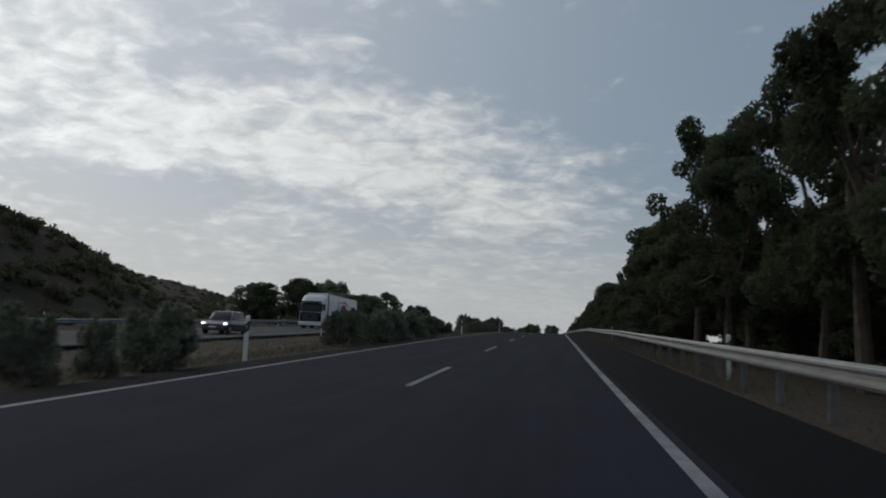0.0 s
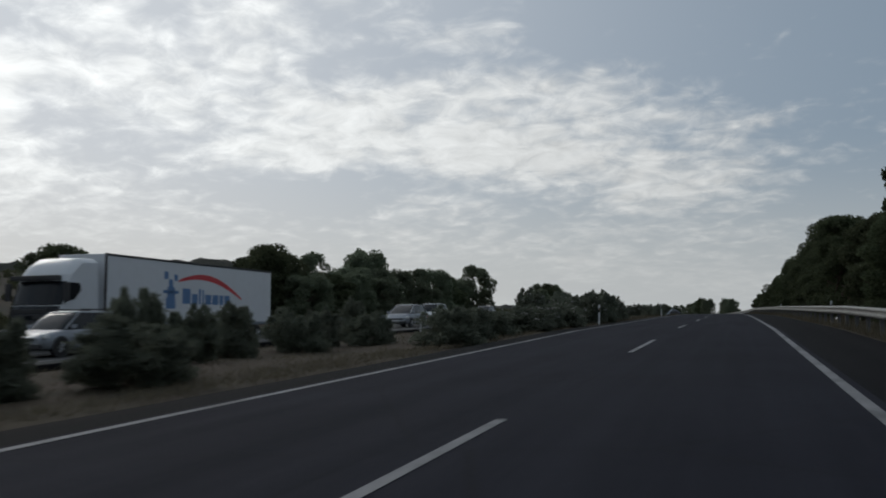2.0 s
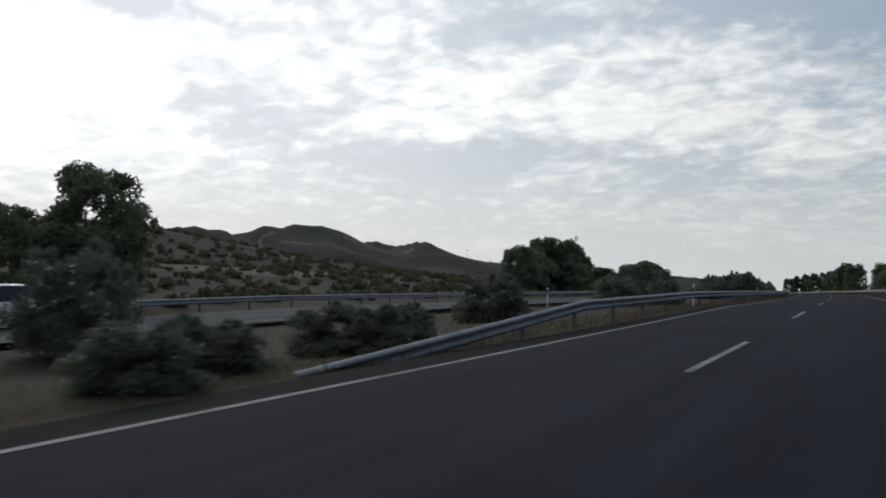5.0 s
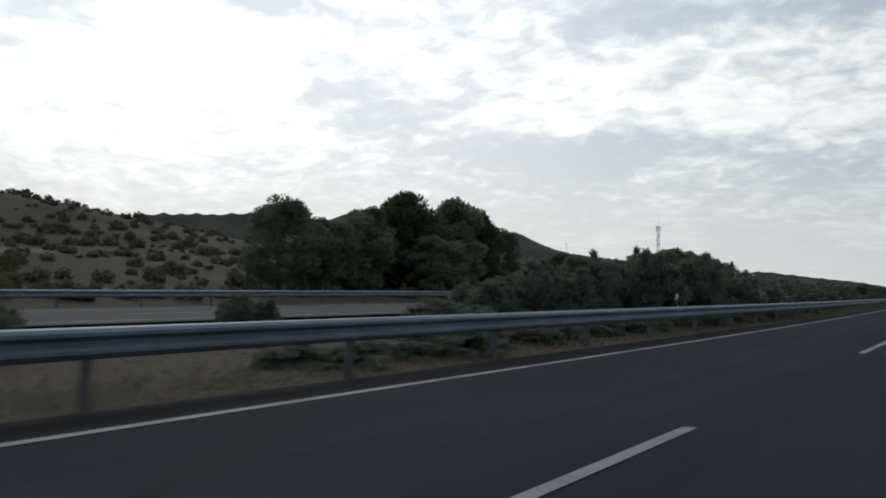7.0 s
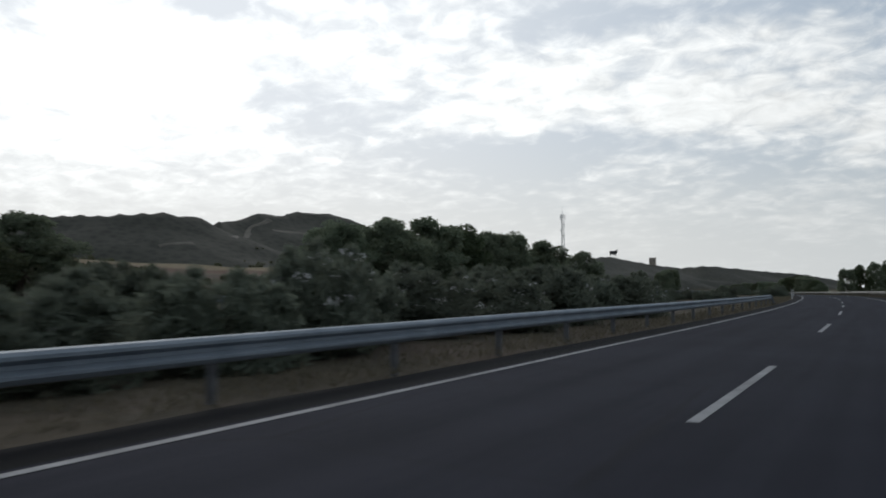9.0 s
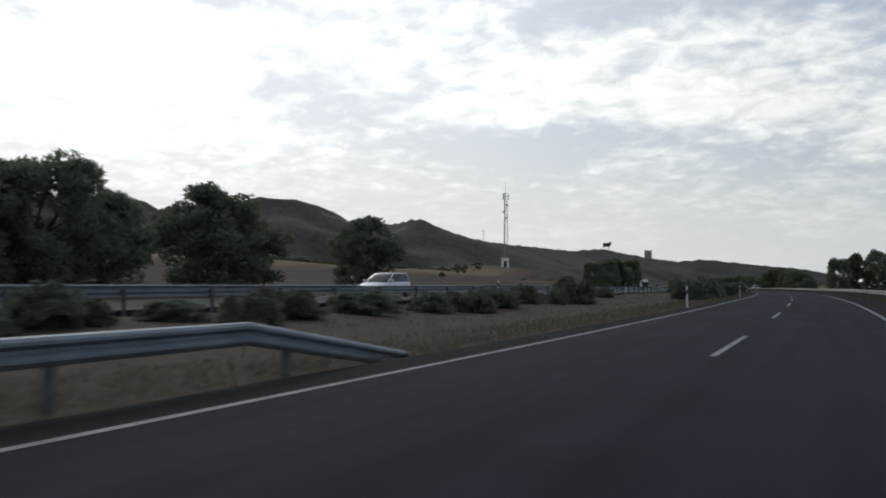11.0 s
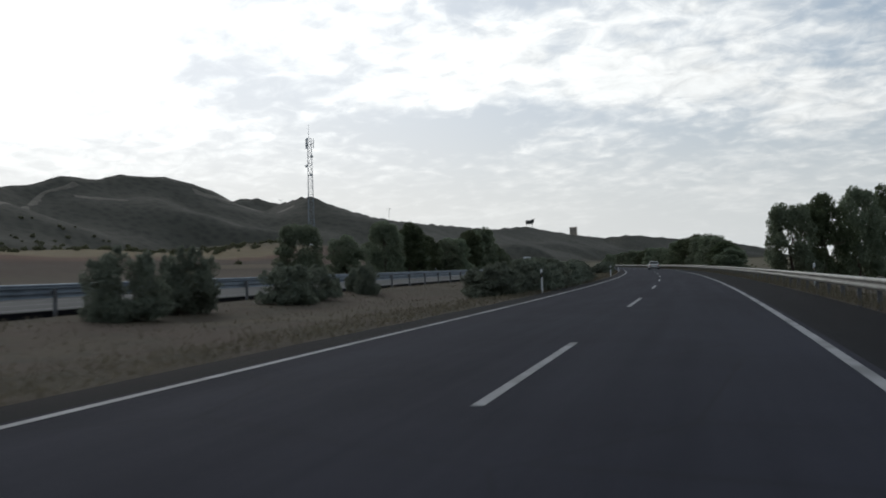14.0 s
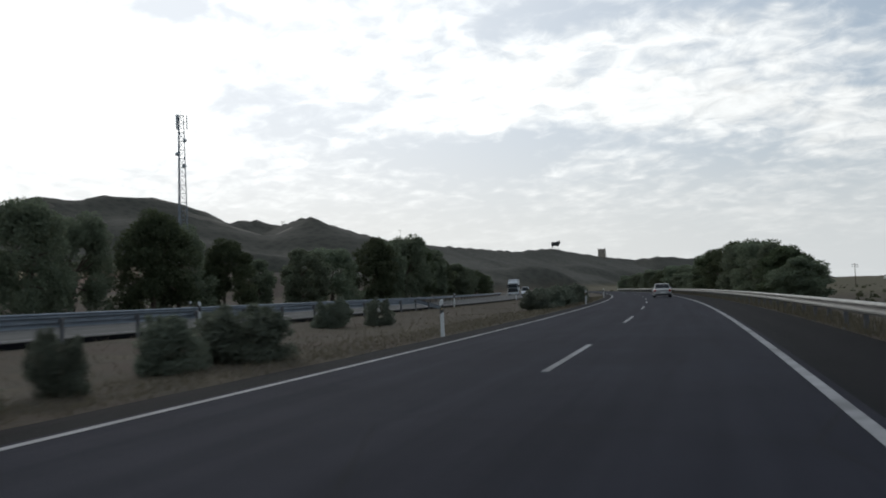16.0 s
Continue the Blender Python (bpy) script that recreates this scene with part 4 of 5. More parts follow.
for row in ((479, 14.7, 1.6, 1.2), (497, 9.0, 2.4, 1.5), (502, 9.0, 2.6, 1.5), (515.6, 6.7, 2.0, 1.1), (513.4, 6.9, 1.2, 1.0), (508.3, 6.3, 0.7, 0.8), (510.2, 6.5, 0.8, 0.95), (534.5, 12.7, 1.6, 1.3), (535.8, 10.9, 1.3, 1.2), (556, 6.8, 2.2, 1.2), (560, 6.7, 2.4, 1.3), (564, 6.6, 2.4, 1.4), (570, 6.6, 2.4, 1.5), (577, 6.4, 2.4, 1.6), (583, 6.6, 2.4, 1.4), (590, 6.8, 2.2, 1.4), (603, 7.4, 2.4, 1.5)):
    bush(*row, flower=0.0)

ROUND = "round-crowned dark green tree beside the road"
TREES = [make_tree(21, 5.2, 7.0, 0.2, 15000, OLIVE, 0.155, 72, label=ROUND, small=0.18), make_tree(22, 4.9, 7.0, 0.3, 14500, OLIVE, 0.155, 68, label=ROUND, small=0.18),
         make_tree(23, 5.3, 7.0, 0.2, 15000, PINE, 0.155, 72, label=ROUND, small=0.17), make_tree(24, 4.8, 7.0, 0.4, 14000, PINE, 0.155, 66, label=ROUND, small=0.18)]
PINE_LABEL = "tall dense dark pine behind the guard rail"
PINES = [make_tree(31, 5.4, 10.0, 0.8, 17000, PINE, 0.14, 80, name="pine_tree", label=PINE_LABEL, category="pine", small=0.15),
         make_tree(32, 5.0, 10.0, 0.6, 16000, PINE, 0.14, 74, name="pine_tree", label=PINE_LABEL, category="pine", small=0.15),
         make_tree(33, 5.6, 10.0, 1.6, 16000, PINE, 0.14, 60, name="pine_tree", label=PINE_LABEL, category="pine", small=0.16),
         make_tree(34, 5.4, 10.0, 2.3, 17000, PINE, 0.12, 46, name="pine_tree", label="tall dark pine on a bare trunk behind the guard rail", category="pine", small=0.135)]
CYPRESS = [make_tree(41, 1.9, 8.0, 0.5, 3600, PINE, 0.16, 40, cone=1.0, name="cypress_tree", label="slender pointed dark cypress among the pines", category="cypress", small=0.3)]
rng_t = random.Random(5)


def tree(kinds, s, u, w, h, i=None, high=10.0, wide=5.2):
    """h: the top over the road's surface."""
    p = spot(s, u)
    z = height(p.x, p.y)
    tall = p.z + h - z
    i = rng_t.randrange(min(3, len(kinds))) if i is None else i
    put(kinds, i, scaled(pose(p.x, p.y, z - 0.1, 0, 0, rng_t.uniform(0, 360)), w / wide, tall / high))


# trees beyond the oncoming lanes: s, u, width, top
for row in ((104, 33, 5.0, 4.6), (108, 36, 5.0, 4.7), (131, 36, 5.5, 6.3), (136, 38, 7.0, 6.9), (142, 37, 5.5, 6.5), (150, 36, 5.0, 5.4), (158, 38, 5.6, 7.6), (161, 40, 4.4, 8.1), (167, 35, 5.4, 5.9), (175.5, 34, 5.2, 5.4), (182, 36, 4.5, 4.8), (187, 36, 5.0, 5.4), (191, 34, 6.4, 7.4),
            (133, 33, 5.0, 4.0), (139, 34, 5.4, 4.3), (146, 35, 5.2, 4.6), (153, 34, 5.4, 4.4), (156, 36, 5.0, 5.4), (163, 36, 5.0, 5.6), (164, 33, 4.6, 3.8), (171, 34, 5.4, 6.0), (179, 34, 5.0, 3.8)):
    tree(TREES, *row, high=7.0)
for row in ((262, 36, 5.0, 6.4), (277, 36, 6.0, 8.2), (276, 33, 5.2, 4.8), (282, 35, 6.0, 8.1), (288, 37, 5.5, 7.6), (280.5, 39, 6.0, 8.3), (286, 36, 6.5, 8.0), (289.5, 40, 6.0, 7.2), (266.5, 36, 5.0, 5.5), (270.3, 36, 5.0, 6.1), (273, 37, 5.0, 6.8), (292.5, 36, 5.4, 6.5), (305, 34, 6.0, 4.6), (311, 36, 5.5, 5.0), (338, 35, 6.0, 6.2), (343, 33, 7, 6.8), (348, 36, 6.0, 6.6), (352, 34, 7.5, 7.4), (360, 34, 7, 7.3), (369, 34, 6.2, 7.2), (372.5, 36, 6.0, 7.0), (376, 35, 6.4, 7.5), (381, 36, 5.6, 6.2), (388, 34, 7.0, 7.1), (394, 36, 6.6, 6.4), (410, 34, 6.2, 6.7)):
    tree(TREES, *row, high=7.0)
for row in ((512.8, 33, 4.5, 5.5), (525.6, 33, 4.2, 4.9), (540.2, 33, 4.8, 7.0), (546.0, 34.5, 5.0, 6.7), (552.6, 33, 5.4, 7.3), (557.5, 34, 5.0, 6.7), (563, 33, 4.4, 5.9), (571, 34, 4.2, 4.6), (580, 33, 5.6, 5.8), (588, 33, 6.0, 6.2), (603, 32.5, 6.4, 8.0), (610, 33, 6.0, 8.2), (618, 32, 6.6, 9.1), (626, 33, 6.4, 8.8), (640, 33, 6.5, 8.4), (650, 34, 7, 7.5), (668, 33, 8, 6.6), (690, 34, 8, 6.4), (712, 33, 8, 6.2), (740, 34, 8, 6.0)):
    tree(TREES, *row, high=7.0)
# the row of pines along the hard shoulder
for row in ((23, -12.6, 6.2, 12.2), (30, -11.8, 6.2, 12.0), (37, -12.6, 6.2, 11.8), (45, -11.8, 6.0, 11.6), (52, -13.2, 5.0, 10.2), (57.5, -11.2, 5.8, 14.0), (43, -10.4, 5.2, 9.4)):
    tree(PINES, *row, 3, wide=5.4)
for row in ((64, -12.4, 6.2, 7.4), (69, -10.6, 6.6, 8.8), (74.5, -10.8, 6.8, 9.4), (79, -12.2, 5.8, 8.2), (68, -16.0, 6.0, 7.0), (77, -16.5, 6.0, 7.4), (85, -12.6, 5.4, 6.2), (90, -12.2, 5.2, 5.6), (95.5, -12.6, 5.4, 5.8), (101, -12.0, 5.2, 5.4),
            (106, -12.8, 5.4, 6.0), (111, -12.2, 5.2, 5.8), (116, -12.6, 5.4, 6.4), (121, -12.0, 5.4, 6.2), (126, -12.6, 5.6, 6.8), (99, -16.5, 6.0, 5.2), (113, -16.5, 6.0, 5.6), (124, -17.0, 6.0, 6.0)):
    tree(PINES, *row, None, wide=5.4)
s_at = 131.0
while s_at < 272:
    top = float(np.interp(s_at, [129, 139, 150, 163, 172, 190, 207, 231, 250, 270], [6.8, 7.4, 8.4, 9.6, 9.2, 8.0, 6.7, 5.4, 4.8, 3.4])) * rng_t.choice((0.86, 0.94, 1.0, 1.03))
    tree(PINES, s_at, rng_t.uniform(-13.2, -11.4), min(6.4, 1.4 + top * rng_t.uniform(0.40, 0.58)), top, rng_t.randrange(3), wide=5.4)
    if rng_t.random() < 0.5:
        tree(PINES, s_at + 2, rng_t.uniform(-18.0, -15.5), min(6.0, 1 + top * 0.5), top * rng_t.uniform(0.7, 0.9), rng_t.randrange(3), wide=5.4)
    s_at += rng_t.uniform(3.6, 5.2) * (1.0 if s_at < 180 else 0.85)
# lower trees and scrub behind the first pines
for row in ((24, -27, 6, 3.4), (33, -24, 6, 3.0), (41, -26, 6.5, 3.6), (50, -23, 6, 3.2), (58, -25, 6, 4.0), (36, -34, 7, 4.4), (47, -36, 7, 4.8), (64, -30, 7, 4.6), (75, -28, 6, 4.4),
            (28, -17, 6, 6.4), (34, -19, 6, 7.0), (40, -17.5, 6.4, 7.4), (46, -19, 6, 7.0), (52, -17, 6.4, 7.6), (58, -19, 6, 7.2), (63, -17, 6, 7.0), (49, -14.5, 5.6, 5.2), (56, -15, 5.6, 5.6), (34, -15, 5.4, 4.6), (68, -21, 6.4, 7.4)):
    tree(PINES, *row, 0, wide=5.4)
tree(CYPRESS, 105.0, -10.6, 2.2, 8.3, 0, 8.0, 1.9)
tree(CYPRESS, 119.0, -10.8, 1.8, 8.4, 0, 8.0, 1.9)
for row in ((338, -13, 5, 5.6), (348, -13, 5.5, 6.0), (362, -15, 5, 5.2), (402, -14, 6, 7.4), (416, -14, 6, 8.2), (430, -15, 6, 8.0), (448, -17, 6, 7.4), (466, -18, 6, 7.6), (525, -12.4, 4.8, 6.4), (528, -16.0, 5.0, 7.4), (532, -20.0, 5.2, 8.2), (537, -24.0, 5.4, 8.6), (542, -28.5, 5.6, 9.0)):
    tree(TREES, *row, high=7.0)
for row in ((577, -12.6, 5, 3.2), (584, -13, 5.5, 4.4), (592, -13, 6, 5.0), (601, -13, 6.5, 5.7), (612, -13, 7, 6.3), (624, -13, 7, 6.7), (637, -13, 7, 6.4), (648, -13, 6, 6.0), (660, -13, 6.5, 4.9), (676, -13, 7, 5.0), (692, -13, 7, 5.3), (708, -13, 7, 5.4), (732, -13, 8, 5.3), (760, -13, 8, 5.0), (790, -13, 8, 4.8)):
    tree(TREES, *row, high=7.0)


# ---- low scrub on the near hills and fields, dry grass on the verges ----
def build_scrub():
    rng = np.random.RandomState(17)
    verts, faces = [], []
    spots = []
    for hx, hy, r, n in ((-89, 79, 52, 1500), (-160, 290, 90, 1100), (-210, 280, 80, 500)):
        a, k = rng.uniform(0, 6.28, n), r * np.sqrt(rng.uniform(0, 1, n))
        spots += list(zip(hx + k * np.cos(a), hy + k * np.sin(a), rng.uniform(0.3, 1.0, n) ** 1.3 * 1.3))
    for s, u in zip(rng.uniform(20, 345, 240), 34 + 220 * rng.uniform(0, 1, 240) ** 1.6):
        p = spot(s, u)
        spots.append((p.x, p.y, rng.uniform(0.4, 1.1)))
    for s, u in zip(rng.uniform(280, 900, 620), -11 - 130 * rng.uniform(0, 1, 620) ** 1.5):
        p = spot(s, u)
        spots.append((p.x, p.y, rng.uniform(0.3, 0.8)))
    for s, u in zip(rng.uniform(10, 345, 1700), 31 + 75 * rng.uniform(0, 1, 1700) ** 1.5):
        p = spot(s, u)
        spots.append((p.x, p.y, rng.uniform(0.25, 0.9)))
    # a broken row of shrubs along the far edge of the fields
    for s, u in zip(rng.uniform(400, 980, 230), rng.normal(262, 16, 230)):
        p = spot(s, u)
        spots.append((p.x, p.y, rng.uniform(0.7, 1.9)))
    for s, u in zip(rng.uniform(390, 760, 420), rng.normal(84, 3.0, 420)):
        p = spot(s, u)
        spots.append((p.x, p.y, rng.uniform(0.25, 0.95)))
    for s, u in zip(rng.uniform(380, 700, 26), rng.uniform(36, 230, 26)):
        p = spot(s, u)
        spots.append((p.x, p.y, rng.uniform(0.3, 0.8)))
    px, py = np.array([p[0] for p in spots]), np.array([p[1] for p in spots])
    pz = land(px, py)[0]
    for (x, y, r), z in zip(spots, pz):
        v, f = leaves(rng, [(x, y, z + r * 0.35, r * 0.8), (x + r * 0.5, y, z + r * 0.25, r * 0.6), (x, y - r * 0.5, z + r * 0.3, r * 0.55)], 90, r * 0.34, 1.4)
        faces.append(f + len(verts) * 270)
        verts.append(v)
    ob = mesh_of("hill_scrub", np.concatenate(verts).tolist(), np.concatenate(faces).tolist(), SCRUB)
    tagged(ob, "low dark scrub on the dry hillsides and fields", "scrub", kind="stuff")


def build_grass():
    rng = np.random.RandomState(19)
    n = 190000
    s = rng.uniform(8, 620, n)
    band = rng.uniform(0, 1, n)
    u = np.where(band < 0.45, 4.8 + 2.2 * rng.uniform(0, 1, n) ** 1.3, np.where(band < 0.8, rng.uniform(5, 17, n), -5.85 - 4.5 * rng.uniform(0, 1, n) ** 1.4))
    # taller tufts along the outer guard rail
    tuft = rng.uniform(0, 1, n) < 0.22
    s = np.where(tuft, rng.uniform(20, 660, n), s)
    u = np.where(tuft, -5.95 - 1.5 * rng.uniform(0, 1, n) ** 1.6, u)
    a = np.interp(s, SS, TURN)
    x, y = np.interp(s, SS, LINE_X) - u * np.cos(a), np.interp(s, SS, LINE_Y) - u * np.sin(a)
    z = land(x, y)[0]
    h = rng.uniform(0.03, 0.13, n) * np.where(rng.uniform(0, 1, n) < 0.06, 2.2, 1.0) * np.where(tuft, 2.6, 1.0)
    t = rng.uniform(0, 6.28, n)
    w = rng.uniform(0.008, 0.026, n)
    dx, dy = np.cos(t) * w, np.sin(t) * w
    lx, ly = rng.normal(0, 0.07, n), rng.normal(0, 0.07, n)
    v = np.stack([np.stack([x - dx, y - dy, z - 0.01], -1), np.stack([x + dx, y + dy, z - 0.01], -1), np.stack([x + lx, y + ly, z + h], -1)], 1).reshape(-1, 3)
    ob = mesh_of("verge_grass", v.tolist(), np.arange(3 * n).reshape(-1, 3).tolist(), STRAW)
    tagged(ob, "short dry straw-coloured grass on the verges and median", "grass", kind="stuff")


build_scrub()
build_grass()


# ---- vehicles: built looking along +y, standing on z = 0 ----
def wheel(owner, x, y, r, width=0.2):
    side = 1 if x > 0 else -1
    bm = bmesh.new()
    rings = []
    for k, (o, rr) in enumerate(((-0.5, 0.62), (-0.5, 0.93), (-0.36, 1.0), (0.36, 1.0), (0.5, 0.93), (0.5, 0.62))):
        rings.append([(o * width, r * rr * math.cos(2 * math.pi * i / 20), r * rr * math.sin(2 * math.pi * i / 20)) for i in range(20)])
    loft(bm, rings)
    tyre = part("wheel", bm, TYRE, owner)
    tyre.matrix_basis = pose(x, y, r)
    bm = bmesh.new()
    for i in range(5):
        a = 2 * math.pi * i / 5
        tube(bm, (side * width * 0.46, 0, 0), (side * width * 0.46, r * 0.58 * math.cos(a), r * 0.58 * math.sin(a)), r * 0.13, r * 0.1, 6)
    tube(bm, (side * width * 0.30, 0, 0), (side * width * 0.47, 0, 0), r * 0.6, r * 0.55, 16)
    part("rim", bm, RIM, tyre)


def make_car(m, paint, label, L=4.25, W=1.76, H=1.47, tall=0.0, lit=False, boot=0.0, rack=False, mono=0.0):
    """A saloon, hatchback, or, with a taller cabin, a van-like car. boot: length of a saloon's boot; mono: how far the windscreen runs down to a short nose."""
    car = empty("car", m, label, "car", "vehicles on the road")
    h = W / 2
    belt = 0.88 + tall * 0.5
    bm = bmesh.new()
    stations = [(L / 2, 0.36, 0.58, 0.78), (L / 2 - 0.12, 0.24, 0.68, 0.92), (L / 2 - 0.45, 0.20, 0.76 + tall * 0.3 + mono * 0.12, 0.98), (L / 2 - 1.05, 0.20, belt - 0.02, 1.0), (0.0, 0.20, belt + 0.03, 1.0),
                (-L / 2 + 0.6, 0.20, belt + 0.05, 1.0), (-L / 2 + 0.12, 0.26, belt + 0.02, 0.95), (-L / 2, 0.40, belt - 0.12, 0.86)]
    stations = stations[::-1]
    known = [c[0] for c in stations]
    fine = np.concatenate([np.linspace(-L / 2, -L / 2 + 0.7, 7)[:-1], np.linspace(-L / 2 + 0.7, L / 2 - 1.1, 7)[:-1], np.linspace(L / 2 - 1.1, L / 2, 9)])

    def eased(column, y):
        """The stations' value at y, with their corners rounded off."""
        near_ = [np.interp(np.clip(y + o, -L / 2, L / 2), known, [c[column] for c in stations]) for o in (-0.12, -0.06, 0.0, 0.06, 0.12)]
        return float(np.mean(near_))

    rings = []
    for y in fine:
        z0, z1, w = eased(1, y), eased(2, y), h * eased(3, y)
        zm = z0 + (z1 - z0) * 0.55
        half = [(0.86, z0), (0.95, z0 + 0.05), (0.99, z0 + 0.14), (1.0, zm - 0.06), (0.995, zm + 0.05), (0.965, z1 - 0.08), (0.925, z1 - 0.03), (0.85, z1), (0.5, z1 + 0.018)]
        rings.append([(-w * a, y, z) for a, z in half] + [(w * a, y, z) for a, z in reversed(half)])
    loft(bm, rings)
    part("body", bm, paint, car, smooth=True)
    yf, yr = L / 2 - 1.0 + tall * 0.25, -L / 2 + 0.16 + boot
    yf += 0.34 * mono
    tf, tr = yf - 0.82 + tall * 0.3 - 0.42 * mono, yr + 0.42 + boot * 0.25 - 0.08 * mono
    roof_z = H - 0.05
    bm = bmesh.new()

    def ring(a, b, w, z):
        side = [(0.0, 0.0), (0.55, 0.0), (0.80, 0.03), (0.93, 0.09), (0.985, 0.17), (1.0, 0.30)]
        front = [(w * x, a - d) for x, d in side]
        rear = [(w * x, b + d * 0.85) for x, d in side]
        loop = front + rear[::-1] + [(-x, y) for x, y in rear[1:]] + [(-x, y) for x, y in front[:0:-1]]
        return [(x, y, z) for x, y in loop]

    levels = []
    for q in (0.0, 0.25, 0.5, 0.75, 1.0):
        bow = 0.05 * math.sin(math.pi * q)
        levels.append(ring(yf + (tf - yf) * q + bow, yr + (tr - yr) * q - bow, h * (0.90 - 0.16 * q ** 1.3), belt - 0.02 + (roof_z - belt + 0.02) * q))
    loft(bm, levels)
    part("cabin_glass", bm, GLASS, car, "dark window glass", smooth=True)
    bm = bmesh.new()
    loft(bm, [ring(tf + 0.05, tr - 0.05, h * 0.755, roof_z - 0.02), ring(tf + 0.0, tr + 0.0, h * 0.745, roof_z + 0.012), ring(tf - 0.12, tr + 0.1, h * 0.70, roof_z + 0.034), ring(tf - 0.4, tr + 0.32, h * 0.5, H)])
    part("roof", bm, paint, car, smooth=True)
    for x in (-1, 1):
        for (ya, yb, r) in ((yf, tf, 0.035), ((yf + yr) / 2 + 0.1, (tf + tr) / 2 + 0.05, 0.03), (yr + 0.06, tr, 0.06)):
            bm = bmesh.new()
            tube(bm, (x * h * 0.89, ya - (0.1 if ya == yf else 0), belt), (x * h * 0.745, yb - (0.1 if ya == yf else 0), roof_z), r, r * 0.8, 6)
            part("pillar", bm, CHASSIS if r == 0.03 else paint, car)
        bm = bmesh.new()
        box(bm, x * h * 0.86 - 0.19, x * h * 0.86 + 0.05, L / 2 - 0.22, L / 2 - 0.06, 0.60, 0.74, 0.03)
        part("headlight", bm, LIT_LAMP if lit else LAMP_GLASS, car, "lit headlight" if lit else "")
        bm = bmesh.new()
        box(bm, x * h * 0.83 - 0.13, x * h * 0.83 + 0.07, -L / 2 - 0.01, -L / 2 + 0.14, belt - 0.27, belt - 0.05, 0.03)
        part("tail_light", bm, TAIL_RED, car, "red tail light")
        bm = bmesh.new()
        box(bm, x * (h + 0.07) - 0.09, x * (h + 0.07) + 0.09, yf - 0.38, yf - 0.28, belt + 0.02, belt + 0.16, 0.03)
        part("wing_mirror", bm, paint, car)
        for y in (L / 2 - 0.82, -L / 2 + 0.78):
            bm = bmesh.new()
            tube(bm, (x * (h - 0.16), y, 0.31), (x * (h + 0.004), y, 0.31), 0.37, 0.37, 18)
            part("wheel_arch", bm, CHASSIS, car)
            wheel(car, x * (h - 0.08), y, 0.31)
    for y, z in ((L / 2 + 0.005, 0.42), (-L / 2 - 0.012, belt - 0.34)):
        bm = bmesh.new()
        box(bm, -0.26, 0.26, y - 0.02, y + 0.012, z - 0.055, z + 0.055, 0.005)
        part("number_plate", bm, PLATE, car, "pale blank number plate")
    bm = bmesh.new()
    box(bm, -h * 0.6, h * 0.6, L / 2 - 0.12, L / 2 + 0.004, 0.50, 0.60, 0.02)
    part("grille", bm, CHASSIS, car, "dark grille")
    for y in (L / 2 - 0.06, -L / 2 + 0.06):
        bm = bmesh.new()
        box(bm, -h * 0.84, h * 0.84, y - 0.1, y + 0.1, 0.24, 0.40, 0.04)
        part("bumper", bm, CHASSIS, car, "dark bumper")
    if rack:
        for x in (-1, 1):
            bm = bmesh.new()
            tube(bm, (x * h * 0.62, tf - 0.3, H + 0.05), (x * h * 0.62, tr + 0.2, H + 0.05), 0.025, 0.025, 6)
            for y in (tf - 0.35, tr + 0.25):
                tube(bm, (x * h * 0.62, y, H - 0.04), (x * h * 0.62, y, H + 0.05), 0.025, 0.025, 6)
            part("roof_bar", bm, CHASSIS, car)
    return car


